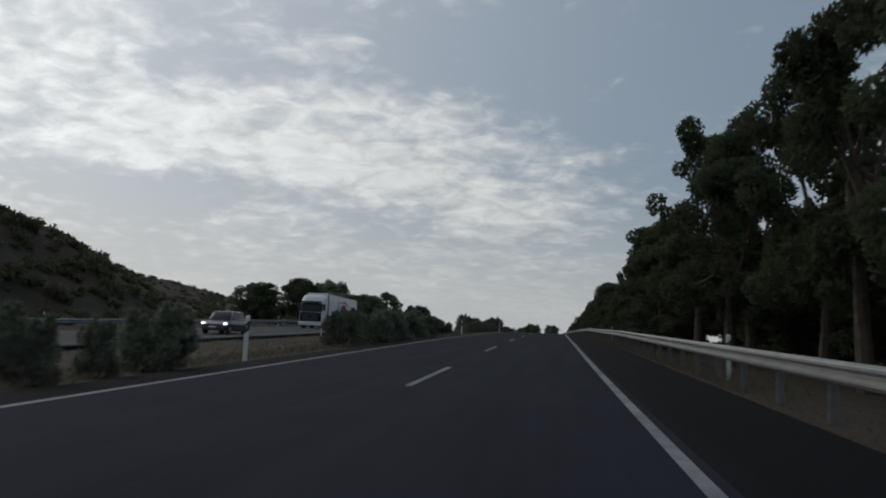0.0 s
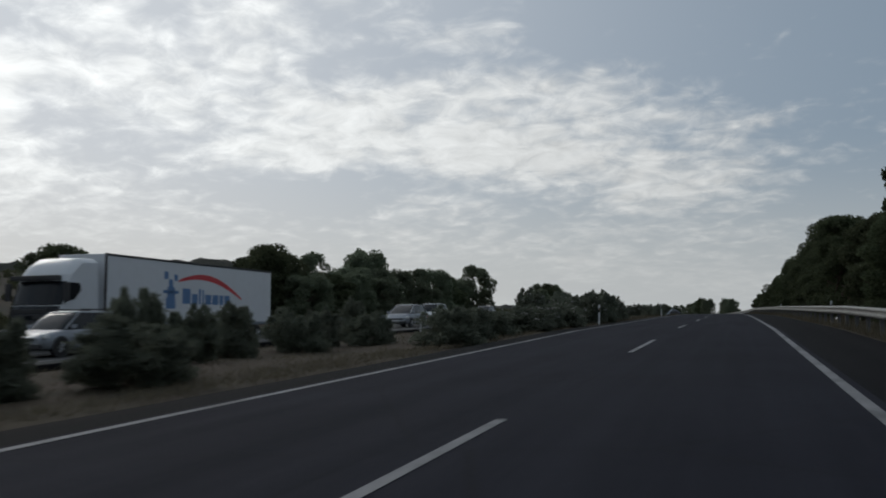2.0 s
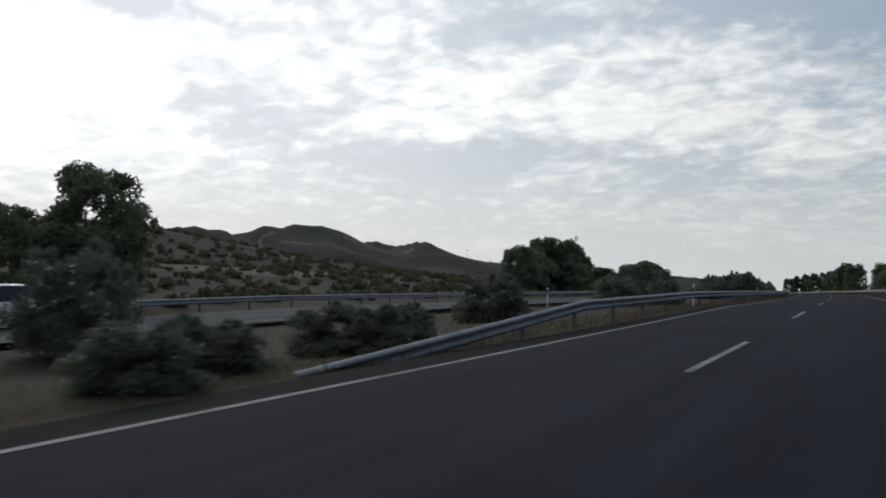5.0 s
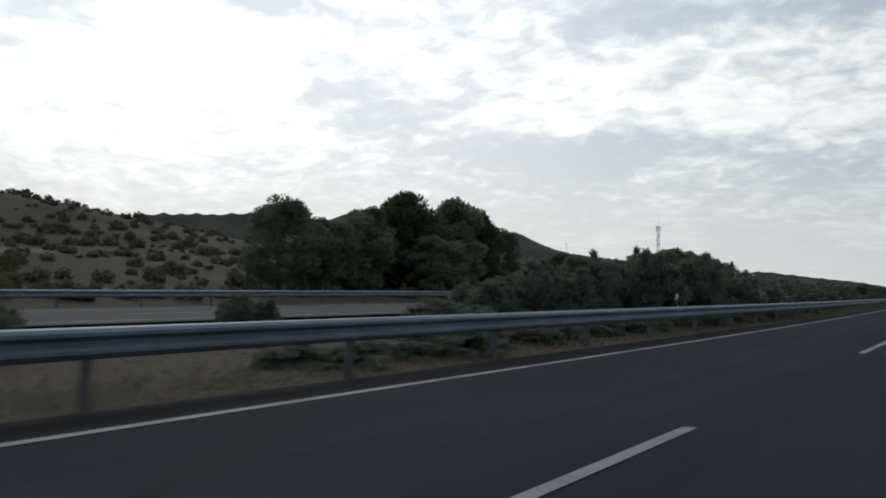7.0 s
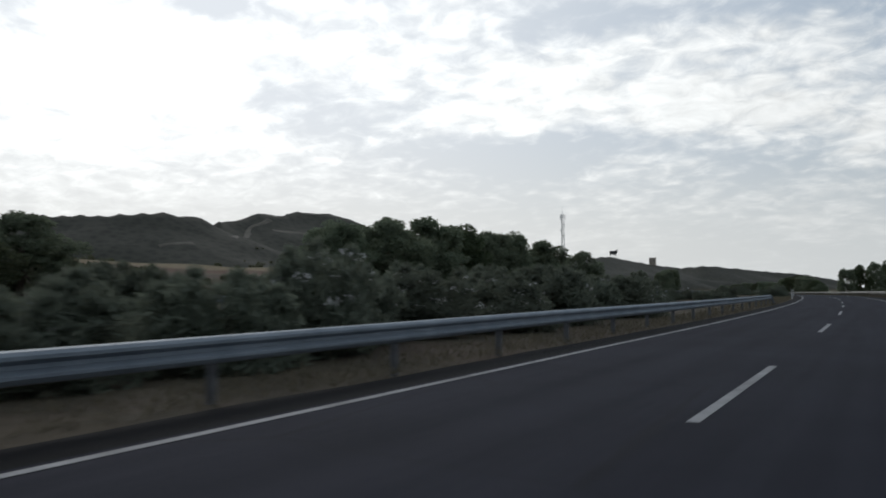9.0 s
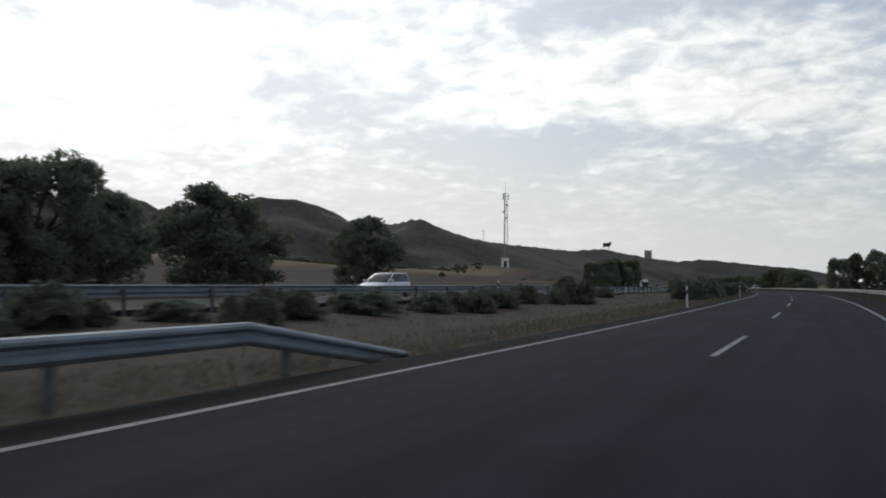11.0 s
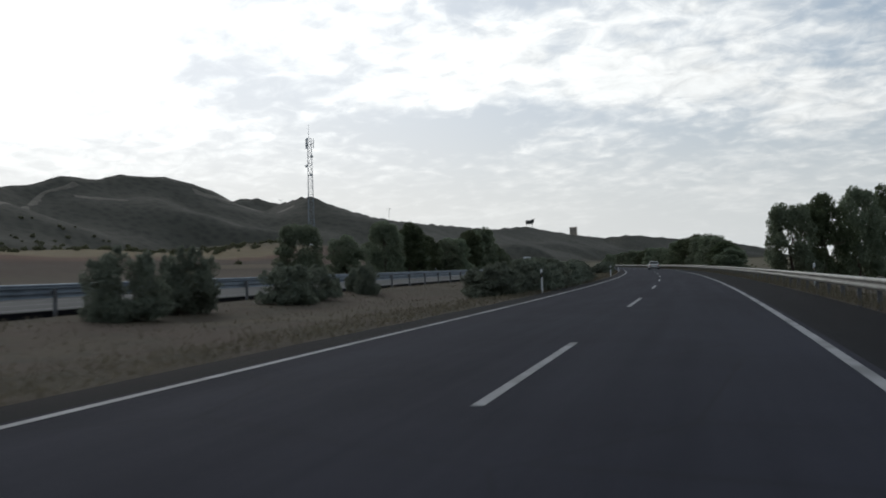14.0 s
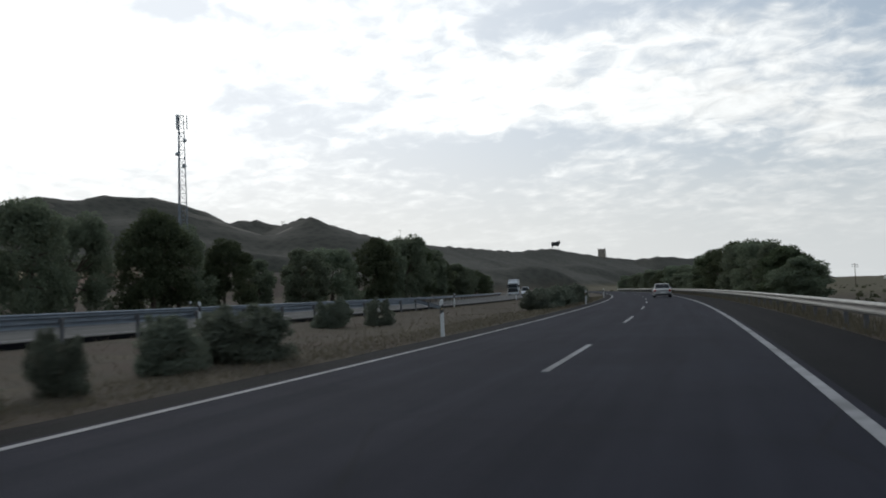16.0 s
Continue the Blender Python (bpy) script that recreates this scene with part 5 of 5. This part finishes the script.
def make_lorry(m, label, box_len=13.4, graphic=True, cab_high=3.75):
    """A tractor unit with a box trailer, front at y = 0, reaching back along -y."""
    lorry = empty("lorry", m, label, "lorry", "vehicles on the road")
    w = 1.24
    bm = bmesh.new()
    prof = [(0.0, 0.45), (0.02, 1.35), (-0.10, 1.75), (-0.42, 2.75), (-0.62, 3.05), (-2.25, 3.05), (-2.3, 0.95), (-1.9, 0.7), (-0.9, 0.55)]

    def bowed(x, y):
        """The front drawn back towards the cab's rounded corners."""
        side = max(0.0, (abs(x) - 0.62) / (w - 0.62))
        return y - 0.07 * (x / w) ** 2 - (0.20 * side ** 3 if y > -0.9 else 0.0)

    across = [w * k for k in (-1.0, -0.97, -0.90, -0.78, -0.5, 0.0, 0.5, 0.78, 0.90, 0.97, 1.0)]
    loft(bm, [[(x, bowed(x, y), z) for y, z in prof] for x in across])
    part("cab", bm, WHITE_PAINT, lorry, smooth=True)
    bm = bmesh.new()
    top = [(-0.5, 2.98), (-0.75, 3.35), (-1.35, cab_high - 0.05), (-2.25, cab_high), (-2.25, 2.98)]
    loft(bm, [[(x * 0.98, bowed(x, y), z if z < 3 else z - 0.22 * max(0.0, (abs(x) - 0.8) / (w - 0.8)) ** 2) for y, z in top] for x in across])
    part("roof_fairing", bm, WHITE_PAINT, lorry, smooth=True)
    bm = bmesh.new()
    glass = [(-0.085, 1.78), (-0.05, 1.80), (-0.36, 2.72), (-0.40, 2.72)]
    loft(bm, [[(x * 0.985, bowed(x, y), z) for y, z in glass] for x in across])
    part("windscreen", bm, GLASS, lorry, "dark windscreen", smooth=True)
    bm = bmesh.new()
    box(bm, -w + 0.1, w - 0.1, -0.42, -0.12, 2.74, 2.94, 0.04)
    part("sun_visor", bm, CHASSIS, lorry, "dark sun visor")
    bm = bmesh.new()
    loft(bm, [[(x * 0.96, bowed(x * 0.96, y), z) for y, z in ((-0.03, 0.74), (0.024, 0.74), (0.036, 1.36), (-0.075, 1.74), (-0.13, 1.74))] for x in across])
    part("grille_panel", bm, GLASS, lorry, "dark front panel round the grille")
    for i in range(4):
        bm = bmesh.new()
        box(bm, -0.86, 0.86, -0.06 - 0.02 * i, 0.05 - 0.01 * i, 0.78 + 0.22 * i, 0.97 + 0.22 * i, 0.02)
        part("grille_slat", bm, CHASSIS, lorry, "dark grille slat")
    bm = bmesh.new()
    box(bm, -w, w, -0.35, 0.07, 0.34, 0.72, 0.06)
    part("bumper", bm, WHITE_PAINT, lorry)
    for x in (-1, 1):
        bm = bmesh.new()
        pane = ((-0.42, 1.80), (-0.70, 2.68), (-1.28, 2.68), (-1.36, 2.40), (-1.02, 2.02), (-0.62, 1.92))
        loft(bm, [[(x * w + d, y, z) for y, z in pane] for d in (-0.006, 0.006)])
        part("side_window", bm, GLASS, lorry, "dark side window")
        bm = bmesh.new()
        box(bm, x * 0.98 - 0.2, x * 0.98 + 0.2, -0.02, 0.085, 0.46, 0.66, 0.03)
        part("headlight", bm, LAMP_GLASS, lorry)
        bm = bmesh.new()
        box(bm, x * (w + 0.2) - 0.13, x * (w + 0.2) + 0.13, -0.42, -0.3, 1.95, 2.65, 0.03)
        tube(bm, (x * w, -0.4, 2.5), (x * (w + 0.2), -0.36, 2.5), 0.02, 0.02, 6)
        part("mirror", bm, CHASSIS, lorry)
        for k in range(2):
            part("step", box(bmesh.new(), x * w - 0.15, x * w + 0.01, -1.3, -0.7, 0.5 + 0.3 * k, 0.56 + 0.3 * k, 0.01), CHASSIS, lorry)
        for y in (-1.45, -4.6, -2.75 - box_len + 3.9, -2.75 - box_len + 2.6, -2.75 - box_len + 1.3):
            wheel(lorry, x * (w - 0.2), y, 0.5, 0.34)
        bm = bmesh.new()
        box(bm, x * (w - 0.03) - 0.02, x * (w - 0.03) + 0.02, -2.75 - box_len + 4.7, -6.0, 0.5, 1.0, 0.01)
        part("side_guard", bm, CHASSIS, lorry)
        bm = bmesh.new()
        box(bm, x * 1.05 - 0.14, x * 1.05 + 0.14, -2.77 - box_len - 0.02, -2.75 - box_len + 0.03, 0.85, 1.0, 0.01)
        part("tail_light", bm, TAIL_RED, lorry, "red tail light")
    bm = bmesh.new()
    box(bm, -0.45, 0.45, -2.7 - box_len, -1.0, 0.62, 1.02, 0.03)
    part("chassis", bm, CHASSIS, lorry)
    y0, y1 = -2.75 - box_len, -2.75
    bm = bmesh.new()
    box(bm, -1.26, 1.26, y0, y1, 1.12, 3.98, 0.03)
    trailer = part("trailer_box", bm, WHITE_PAINT, lorry)
    for z in (1.14, 3.95):
        for x in (-1, 1):
            part("edge_rail", box(bmesh.new(), x * 1.265 - 0.015, x * 1.265 + 0.015, y0, y1, z - 0.06, z + 0.04, 0.006), STEEL if z < 2 else CHASSIS, trailer)
    for x in (-1, 1):
        part("corner_post", box(bmesh.new(), x * 1.24 - 0.04, x * 1.24 + 0.04, y1 - 0.06, y1 + 0.02, 1.1, 4.0, 0.008), CHASSIS, trailer)
    bm = bmesh.new()
    box(bm, -1.0, 1.0, y0 - 0.02, y0 + 0.05, 0.45, 0.6, 0.02)
    part("underrun_bar", bm, CHASSIS, lorry)
    if graphic:
        for x in (-1, 1):
            bm = bmesh.new()
            n = 14
            rings = []
            for i in range(n + 1):
                t = i / n
                y = -7.7 - 5.4 * t
                z = 2.35 + 1.1 * math.sin(math.pi * (0.22 + 0.68 * t)) - 0.35 * t
                k = 0.05 + 0.09 * math.sin(math.pi * t)
                rings.append([(x * 1.262, y, z - k), (x * 1.268, y, z - k), (x * 1.268, y, z + k), (x * 1.262, y, z + k)])
            loft(bm, rings)
            part("arc_graphic", bm, RED_SHEET, trailer, "red curved stripe")
            for a, b, c, d in ((-8.0, -8.62, 2.0, 2.72), (-8.74, -9.2, 2.0, 2.48), (-9.3, -9.46, 2.0, 2.75), (-9.58, -9.72, 2.0, 2.7), (-9.84, -10.34, 2.0, 2.48), (-10.46, -10.96, 2.0, 2.48), (-11.08, -11.4, 2.0, 2.48), (-11.52, -12.0, 2.0, 2.48)):
                bm = bmesh.new()
                box(bm, x * 1.265 - 0.003, x * 1.265 + 0.003, b, a, c, d, 0.001)
                part("lettering_bar", bm, BLUE_SHEET, trailer, "blue bar of lettering")
            bm = bmesh.new()
            for a, b, c, d in ((-6.75, -7.45, 1.75, 2.25), (-6.85, -7.4, 2.25, 2.75), (-6.55, -7.7, 2.45, 2.6), (-6.95, -7.25, 2.75, 3.1), (-6.6, -6.9, 3.1, 3.45), (-7.35, -7.6, 3.05, 3.35)):
                box(bm, x * 1.2655 - 0.004, x * 1.2655 + 0.004, b, a, c, d, 0.001)
            part("emblem", bm, BLUE_SHEET, trailer, "plain blue emblem")
    return lorry


def facing(s, u):
    """Oncoming: on the opposite carriageway, looking back along the road."""
    return along(s, u, far_lane(s), 180)


make_car(along(592.0, -1.75), plain("pale_silver_vehicle_paint", (0.34, 0.34, 0.335), 0.45, metal=0.3, coat=0.15), "silver saloon car driving ahead on the dark carriageway", 4.4, 1.75, 1.44, boot=0.55)
make_lorry(facing(92.5, 23.75), "white articulated lorry with box trailer and curved red and blue graphics")
make_car(facing(91.0, 20.3), SILVER_PAINT, "silver estate car overtaking the white lorry", 4.6, 1.8, 1.55, 0.05, rack=True)
make_car(facing(140.0, 23.8), WHITE_PAINT, "white off-road car on the oncoming lanes", 4.4, 1.82, 1.72, 0.22, rack=True)
make_car(facing(124.5, 20.4), SILVER_PAINT, "silver-blue people carrier on the oncoming lanes", 4.35, 1.80, 1.64, 0.16, mono=1.0)
make_car(facing(158.0, 23.8), GREY_PAINT, "grey hatchback on the oncoming lanes", 4.2, 1.75, 1.48, 0.02)
make_car(facing(60.5, 20.4), DARK_PAINT, "dark car with lit headlights on the oncoming lanes", 4.5, 1.8, 1.58, 0.08, lit=True)
make_car(facing(178.0, 23.8), WHITE_PAINT, "white car partly hidden behind the oleanders", 4.4, 1.78, 1.5, 0.04)
make_car(facing(391.0, 22.9), WHITE_PAINT, "white hatchback behind the guard rail of the oncoming lanes", 4.2, 1.76, 1.48, 0.04, mono=0.4)
make_lorry(facing(715.0, 23.8), "white lorry far off on the oncoming lanes", 9.0, False, 3.4)
make_car(facing(700.0, 20.4), WHITE_PAINT, "white van far off on the oncoming lanes", 4.8, 1.9, 1.95, 0.35)


# ---- the lattice mast and its hut ----
def make_mast(x, y, tall=25.0):
    z0 = height(x, y)
    mast = empty("lattice_mast", pose(x, y, z0, 0, 0, 20), "tall grey steel lattice radio mast with panel antennas", "radio mast")
    feet = [(0.95 * math.cos(a), 0.95 * math.sin(a)) for a in (0.3, 2.4, 4.5)]

    def at(i, z):
        k = 1 - 0.45 * z / tall
        return (feet[i % 3][0] * k, feet[i % 3][1] * k, z)

    for i in range(3):
        bm = bmesh.new()
        tube(bm, at(i, -0.3), at(i, tall), 0.10, 0.07, 8)
        part("leg", bm, STEEL, mast)
    n = 17
    for k in range(n):
        a, b = tall * k / n, tall * (k + 1) / n
        for i in range(3):
            part("diagonal", tube(bmesh.new(), at(i, a), at(i + 1, b), 0.035, 0.035, 5), STEEL, mast)
            part("crossbar", tube(bmesh.new(), at(i, b), at(i + 1, b), 0.035, 0.035, 5), STEEL, mast)
    for i in range(3):
        a = i * 2.1 + 0.4
        p = Vector((1.05 * math.cos(a), 1.05 * math.sin(a), tall - 1.2))
        bm = bmesh.new()
        box(bm, -0.17, 0.17, -0.08, 0.08, -1.15, 1.15, 0.03)
        antenna = part("panel_antenna", bm, WHITE_PLASTIC, mast, "pale panel antenna")
        antenna.matrix_basis = Matrix.Translation(p) @ pose(0, 0, 0, 0, 0, math.degrees(a) - 90)
        bm = bmesh.new()
        tube(bm, (0.4 * math.cos(a), 0.4 * math.sin(a), tall - 1.2), tuple(p), 0.04, 0.04, 6)
        part("bracket", bm, STEEL, mast)
    for z, a in ((tall - 4.2, 0.8), (tall - 6.5, 3.0), (tall - 8.5, 1.2)):
        bm = bmesh.new()
        tube(bm, (0.5 * math.cos(a), 0.5 * math.sin(a), z), (0.95 * math.cos(a), 0.95 * math.sin(a), z), 0.36, 0.28, 14)
        part("dish", bm, WHITE_PLASTIC, mast, "small round dish")
    bm = bmesh.new()
    tube(bm, (0, 0, tall - 0.5), (0, 0, tall + 3.4), 0.045, 0.02, 6)
    part("lightning_rod", bm, STEEL, mast)
    bm = bmesh.new()
    box(bm, -1.3, 1.3, -1.3, 1.3, -0.6, 0.25, 0.03)
    part("footing", bm, CONCRETE, mast)


def make_hut(x, y, turn, L, W, H, roof, label, name="hut"):
    z = height(x, y)
    hut = empty(name, pose(x, y, z, 0, 0, turn), label, "building")
    bm = bmesh.new()
    box(bm, -L / 2, L / 2, -W / 2, W / 2, -0.8, H)
    part("wall", bm, LIME, hut)
    bm = bmesh.new()
    loft(bm, [[(-L / 2 - 0.3, -W / 2 - 0.3, H), (-L / 2 - 0.3, 0, H + W * 0.16), (-L / 2 - 0.3, W / 2 + 0.3, H), (-L / 2 - 0.3, 0, H - 0.05)], [(L / 2 + 0.3, -W / 2 - 0.3, H), (L / 2 + 0.3, 0, H + W * 0.16), (L / 2 + 0.3, W / 2 + 0.3, H), (L / 2 + 0.3, 0, H - 0.05)]])
    part("roof", bm, roof, hut)
    bm = bmesh.new()
    box(bm, -0.5, 0.5, -W / 2 - 0.04, -W / 2 + 0.02, 0.0, min(2.1, H - 0.2), 0.01)
    part("door", bm, CHASSIS, hut, "dark door")
    k = -L / 2 + 1.4
    while k < L / 2 - 1.0:
        if abs(k) > 1.2:
            bm = bmesh.new()
            box(bm, k - 0.4, k + 0.4, -W / 2 - 0.03, -W / 2 + 0.02, 1.0, min(2.0, H - 0.3), 0.01)
            part("window", bm, GLASS, hut)
        k += 2.6


make_mast(-142.0, 600.2)
make_hut(-140.2, 596.6, 35, 2.2, 1.8, 2.9, CONCRETE, "small white equipment hut beside the radio mast")


# ---- far things: hilltop sign, tower, masts, poles, farm sheds ----
def make_sign(x, y):
    z = height(x, y)
    sign = empty("hilltop_sign", pose(x, y, z, 0, 0, 15) @ Matrix.Diagonal((1.15, 1, 1.5, 1)), "large flat black cut-out sign on steel posts on the hilltop", "sign")
    bm = bmesh.new()
    outline = [(-7, 5), (-6, 3.4), (-5, 5.5), (2.5, 5.2), (3.4, 3.2), (4.4, 5.6), (7.0, 8.4), (6.6, 10.2), (8.2, 12.6), (6.0, 11.6), (3.6, 11.2), (0, 10.2), (-5.6, 10.4), (-7.6, 9.2)]
    loft(bm, [[(a, -0.12, b) for a, b in outline], [(a, 0.12, b) for a, b in outline]])
    part("board", bm, BLACK_PLASTIC, sign)
    for a in (-5.4, -2.0, 1.6, 3.8):
        bm = bmesh.new()
        tube(bm, (a, 0.3, -2), (a, 0.3, 9.4), 0.22, 0.16, 6)
        tube(bm, (a, 3.4, -2), (a, 0.3, 6.4), 0.14, 0.12, 6)
        part("support", bm, POST_STEEL, sign)


def make_tower(x, y):
    z = height(x, y)
    tower = empty("stone_tower", pose(x, y, z, 0, 0, 12) @ Matrix.Scale(0.8, 4), "square ruined stone tower on the ridge", "tower")
    bm = bmesh.new()
    r = 9.0
    loft(bm, [[(-r * k, -r * k, h), (r * k, -r * k, h), (r * k, r * k, h), (-r * k, r * k, h)] for h, k in ((-14, 1.06), (6, 1.02), (19, 1.0))])
    part("wall", bm, STONE, tower)
    for i in range(5):
        for sx, sy in ((1, 0), (-1, 0), (0, 1), (0, -1)):
            o = -8 + 4 * i
            bm = bmesh.new()
            cx, cy = (sx * 8.9, o) if sx else (o, sy * 8.9)
            box(bm, cx - 0.75, cx + 0.75, cy - 0.75, cy + 0.75, 18.9, 20.6 if (i + sx) % 3 else 19.8, 0.1)
            part("merlon", bm, STONE, tower)
    for o in (-4, 4):
        bm = bmesh.new()
        box(bm, o - 0.7, o + 0.7, -9.8, -9.3, 9, 12, 0.05)
        part("window_opening", bm, BLACK_PLASTIC, tower, "dark window opening")


def make_pole(x, y, tall, arm, label, name="utility_pole"):
    z = height(x, y)
    pole = empty(name, pose(x, y, z, 0, 0, 10), label, "pole")
    bm = bmesh.new()
    tube(bm, (0, 0, -0.5), (0, 0, tall), 0.16 * tall / 9, 0.09 * tall / 9, 8)
    part("shaft", bm, BARK, pole)
    for z in (tall - 0.4, tall - 1.3):
        bm = bmesh.new()
        box(bm, -arm, arm, -0.06, 0.06, z - 0.07, z + 0.07, 0.01)
        part("crossarm", bm, POST_STEEL, pole)
        for a in (-arm * 0.9, 0.0, arm * 0.9):
            bm = bmesh.new()
            tube(bm, (a, 0, z + 0.06), (a, 0, z + 0.34), 0.06, 0.04, 6)
            part("insulator", bm, WHITE_PLASTIC, pole)


make_sign(-643, 1986)
make_tower(-647, 2250)
make_pole(-62, 888, 9.5, 1.2, "wooden utility pole with crossarms on the plain")
make_pole(40, 700, 9.0, 1.2, "wooden utility pole with crossarms on the plain")
for az, d in ((37.4, 905), (41.2, 890), (46.9, 896), (30.6, 1000)):
    a = radians(az)
    make_pole(FROM.x - d * math.sin(a), FROM.y + d * math.cos(a), 14, 2.4, "thin pylon on the hill's crest", "hill_pylon")
for x, y, turn, L, W, H in ((-20, 1250, 20, 40, 12, 5), (40, 1320, 10, 60, 14, 5), (-62, 1500, 30, 36, 9, 3.5), (110, 1180, 0, 50, 14, 5)):
    make_hut(x, y, turn, L, W, H, TILE_RED if L < 35 else CONCRETE, "long low white farm shed on the far plain", "farm_shed")
